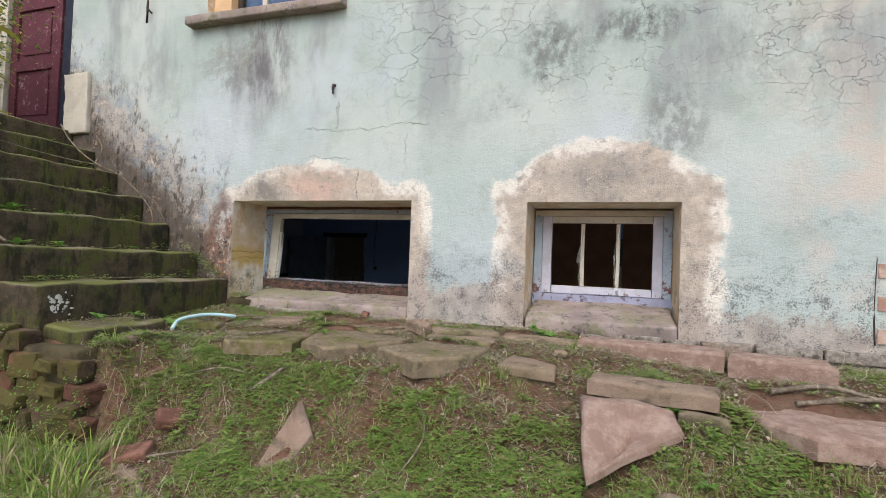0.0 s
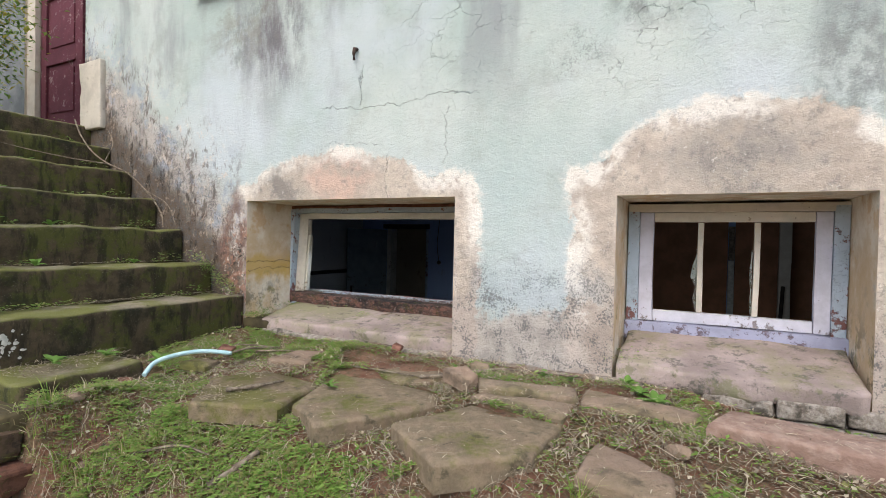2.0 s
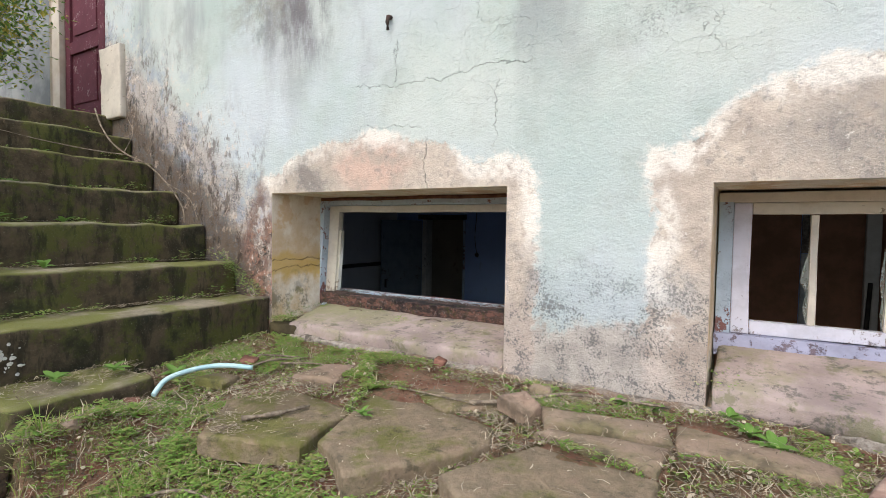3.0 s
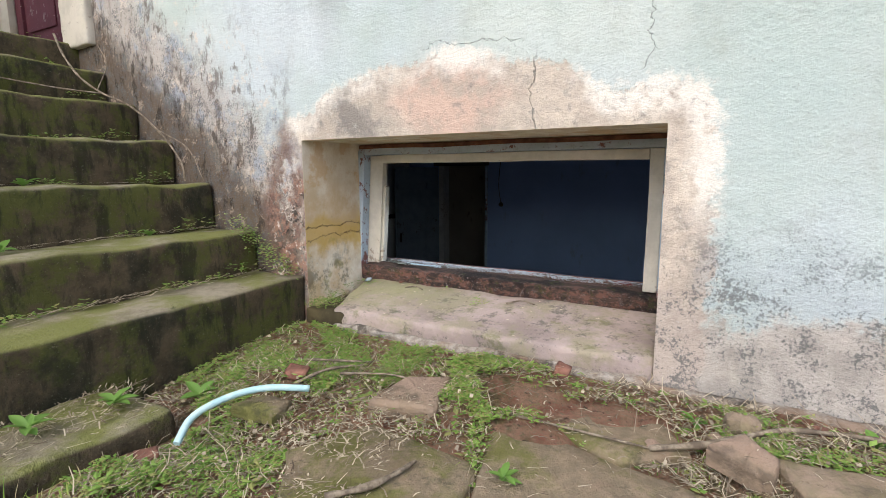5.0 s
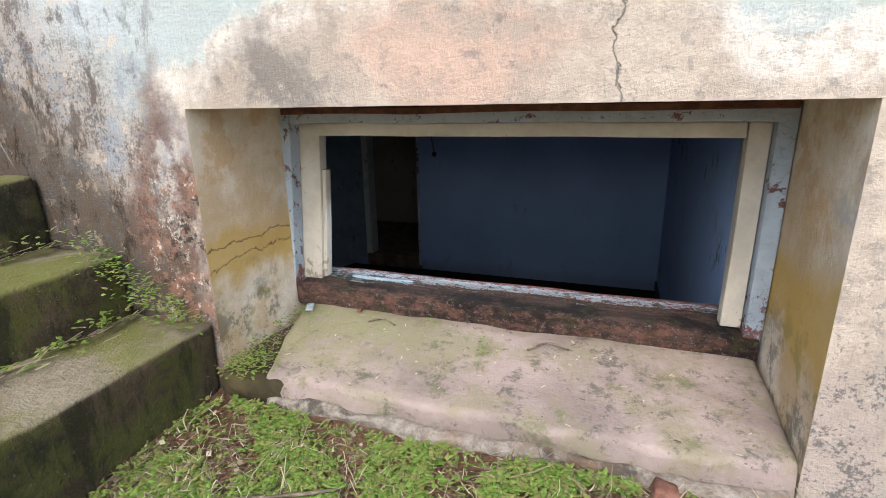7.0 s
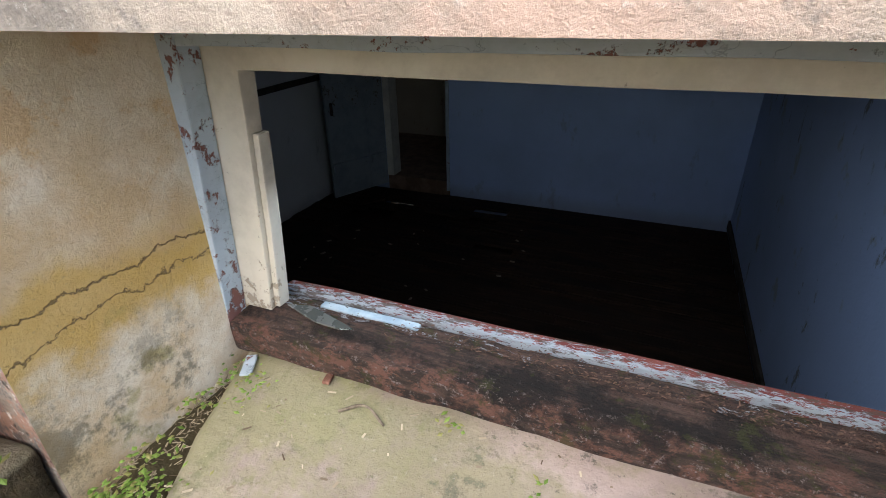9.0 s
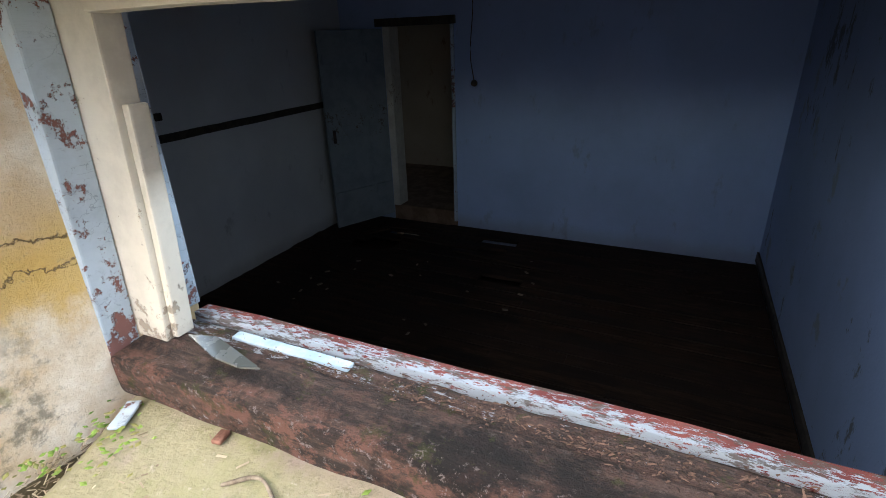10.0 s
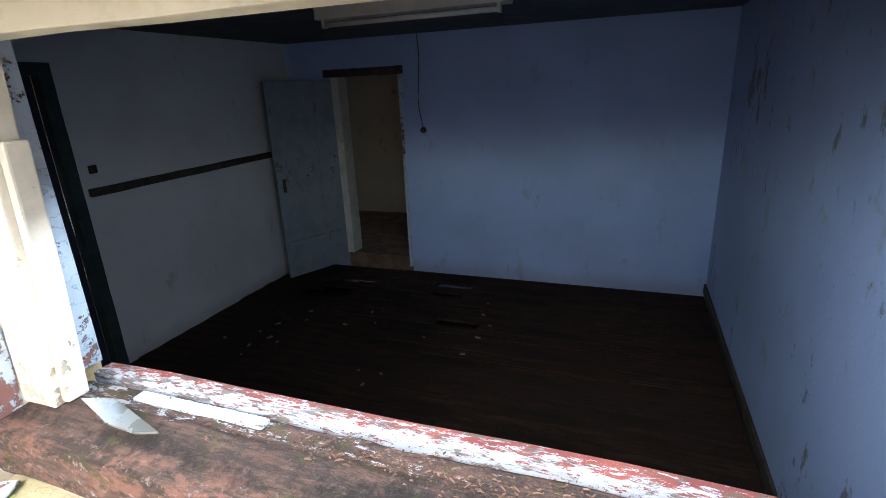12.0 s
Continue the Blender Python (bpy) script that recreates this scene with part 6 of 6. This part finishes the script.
twig("twig", [(-2.66, 3.99, 1.168), (-2.61, 4.02, 1.173), (-2.55, 3.99, 1.168)], 0.004, 0.003, "small twig on the sill")
VINE = "bare pale vine trailing down the steps"
twig("vine", [(-4.98, 3.5, 2.66), (-4.80, 3.46, 2.50), (-4.55, 3.42, 2.34), (-4.38, 3.45, 2.24), (-4.2, 3.5, 2.16), (-4.0, 3.54, 2.0), (-3.86, 3.55, 1.85), (-3.80, 3.53, 1.74)], 0.007, 0.004, VINE)
twig("vine", [(-4.38, 3.45, 2.24), (-4.5, 3.25, 2.26), (-4.62, 3.0, 2.30), (-4.7, 2.75, 2.35)], 0.005, 0.002, VINE)
twig("vine", [(-4.42, 3.44, 2.26), (-4.45, 3.52, 2.42), (-4.6, 3.56, 2.56)], 0.004, 0.002, VINE)
twig("vine", [(-4.02, 3.54, 2.02), (-3.86, 3.6, 1.92), (-3.74, 3.6, 1.74)], 0.004, 0.002, VINE)
twig("vine", [(-4.1, 2.1, 2.0), (-3.8, 2.06, 1.78), (-3.5, 2.05, 1.62), (-3.3, 2.1, 1.5)], 0.012, 0.008, "thick bare vine stem over the flank")
twig("vine", [(-3.9, 1.98, 1.45), (-3.6, 1.96, 1.25), (-3.3, 1.97, 1.02), (-3.05, 1.96, 1.0)], 0.009, 0.005, "bare root on the rubble flank")
# lichen bloom on the first step
for k in range(30):
    bm = bmesh.new()
    bmesh.ops.create_icosphere(bm, subdivisions=2, radius=1.0)
    size, wide = 0.003 + 0.014 * random.random() ** 2, random.uniform(0.6, 1.5)
    for v in bm.verts:
        v.co = v.co * size * (1 + 0.9 * noise.noise(v.co * 2.6 + Vector((k * 3, 0, 0))))
        v.co = Vector((v.co.x * 0.2, v.co.y * wide, v.co.z / wide))
    ob = part("lichen", bm, LICHEN_AND_GAP)
    ob.location = (-3.034, 2.24 + random.gauss(0, 0.045), 1.14 + random.gauss(0, 0.032))
    tagged(ob, "white lichen spot on the mossy step", "lichen", "lichen spots")


def corner_dirt():
    """Soil, stalks and seedlings gathered in the window's corner."""
    rnd = random.Random(21)
    verts, faces = [], []
    for _ in range(420):
        x, y = -3.02 + abs(rnd.gauss(0, 0.09)), rnd.uniform(3.66, 4.06)
        z = 1.108 + 0.055 * max(0, (y - 3.64) / 0.45) * (1 if x > -2.86 else 0.2) + rnd.random() * 0.008
        a, l, w = rnd.uniform(0, 3.14), rnd.uniform(0.005, 0.022), rnd.uniform(0.0006, 0.0016)
        d, q = Vector((math.cos(a) * l, math.sin(a) * l, rnd.uniform(-0.004, 0.006))), Vector((-math.sin(a) * w, math.cos(a) * w, 0))
        p, i = Vector((x, y, z)), len(verts)
        verts.extend([p - q, p + q, p + d + q, p + d - q])
        faces.append((i, i + 1, i + 2, i + 3))
    for _ in range(160):
        x, y = rnd.uniform(-2.9, -1.45), rnd.uniform(3.64, 4.05)
        p = Vector((x, y, 1.116 + 0.06 * (y - 3.635) / 0.465 + 0.004))
        a, l, w = rnd.uniform(0, 3.14), rnd.uniform(0.004, 0.02), rnd.uniform(0.001, 0.003)
        d, q = Vector((math.cos(a) * l, math.sin(a) * l, 0.001)), Vector((-math.sin(a) * w, math.cos(a) * w, 0))
        i = len(verts)
        verts.extend([p - q, p + q, p + d + q, p + d - q])
        faces.append((i, i + 1, i + 2, i + 3))
    stuff("sill_litter", verts, faces, STRAW, "stalks and dry leaf bits on the window sill", "litter")
    verts, faces = [], []
    for cx, cy, n, r in ((-2.92, 3.98, 70, 0.04), (-2.93, 3.66, 300, 0.05), (-2.95, 3.78, 40, 0.03), (-2.2, 3.93, 40, 0.03), (-2.97, 3.9, 20, 0.02), (-2.42, 4.04, 12, 0.012), (-0.44, 3.66, 50, 0.04), (-0.45, 3.78, 40, 0.03)):
        for _ in range(n):
            y = cy + rnd.gauss(0, r)
            c = Vector((max(-3.0, cx + rnd.gauss(0, r)), y, 1.115 + 0.055 * (cy - 3.635) / 0.465 + rnd.uniform(0.004, 0.03)))
            leaf_set(verts, faces, c, rnd.uniform(0, 6.28), rnd.uniform(0, 0.6), rnd.uniform(0.008, 0.02), rnd.uniform(0.006, 0.012), 0.15, 0.2)
    stuff("sill_weeds", verts, faces, CLOVER, "tiny green weeds sprouting on the sills", "weeds")


corner_dirt()


def flank_moss():
    rnd = random.Random(22)
    verts, faces = [], []
    for _ in range(9000):
        x, z = rnd.uniform(-5.2, -2.4), rnd.uniform(0.35, 2.0)
        top = next((t[1] for t in reversed(TREADS) if x < t[0]), 0.98) - 0.15
        if z > top or patch(x, z, 55, 3.0) < 0.52:
            continue
        c = Vector((x, 1.975 + rnd.uniform(-0.03, 0.02), z))
        leaf_set(verts, faces, c, rnd.uniform(3.5, 5.9), rnd.uniform(-0.8, 0.5), rnd.uniform(0.008, 0.022), rnd.uniform(0.006, 0.014), 0.15, 0.2)
    stuff("flank_weeds", verts, faces, BROADLEAF, "moss and small weeds clinging to the rubble flank", "weeds")


flank_moss()


def shelf_litter():
    """Soil-covered low step: stalks, leaves and seedlings."""
    rnd = random.Random(31)
    verts, faces = [], []
    for _ in range(1500):
        x, y = rnd.uniform(-3.04, -2.72), rnd.uniform(2.18, 3.3)
        p = Vector((x, y, 1.028 + rnd.random() * 0.02 * (1 if x < -2.85 else 0.4)))
        a, l, w = rnd.uniform(0, 3.14), rnd.uniform(0.01, 0.07) * rnd.random() + 0.006, rnd.uniform(0.0006, 0.0022)
        if y > 2.72:
            p.z = ground_z(x, y) + 0.006 + rnd.random() * 0.012
        elif x > -2.82 and rnd.random() < 0.6:
            continue
        d, q = Vector((math.cos(a) * l, math.sin(a) * l, rnd.uniform(-0.004, 0.01))), Vector((-math.sin(a) * w, math.cos(a) * w, 0))
        i = len(verts)
        verts.extend([p - q, p + q, p + d + q, p + d - q])
        faces.append((i, i + 1, i + 2, i + 3))
    stuff("shelf_litter", verts, faces, STRAW, "dry stalks and leaves on the lowest step", "litter")


shelf_litter()


def rail_crumbs():
    """Fine splinters and crumbs of wood along the rotten ledge."""
    rnd = random.Random(81)
    verts, faces = [], []
    for _ in range(1100):
        x = rnd.uniform(-2.9, -1.42) if rnd.random() < 0.4 else rnd.uniform(-2.5, -1.42)
        y = 4.205 + rnd.gauss(0, 0.02)
        z = 1.247 + 0.005 * rnd.random() + 0.012 * max(0.0, (-1.4 - x) / 1.65) * (1 if y < 4.19 else 0)
        a, l, w = rnd.gauss(0, 0.5), 0.002 + 0.011 * rnd.random() ** 2, rnd.uniform(0.0005, 0.0022)
        d, q = Vector((math.cos(a) * l, math.sin(a) * l, rnd.uniform(-0.002, 0.003))), Vector((-math.sin(a) * w, math.cos(a) * w, 0))
        p, i = Vector((x, y, z)), len(verts)
        verts.extend([p - q, p + q, p + d + q * 0.6, p + d - q * 0.6, p + d * 0.5 + Vector((0, 0, rnd.uniform(0.001, 0.003)))])
        faces.extend([(i, i + 1, i + 4), (i + 1, i + 2, i + 4), (i + 2, i + 3, i + 4), (i + 3, i, i + 4)])
    stuff("splinters", verts, faces, SPLINTER, "brown crumbs of rotten wood along the ledge", "debris")


rail_crumbs()
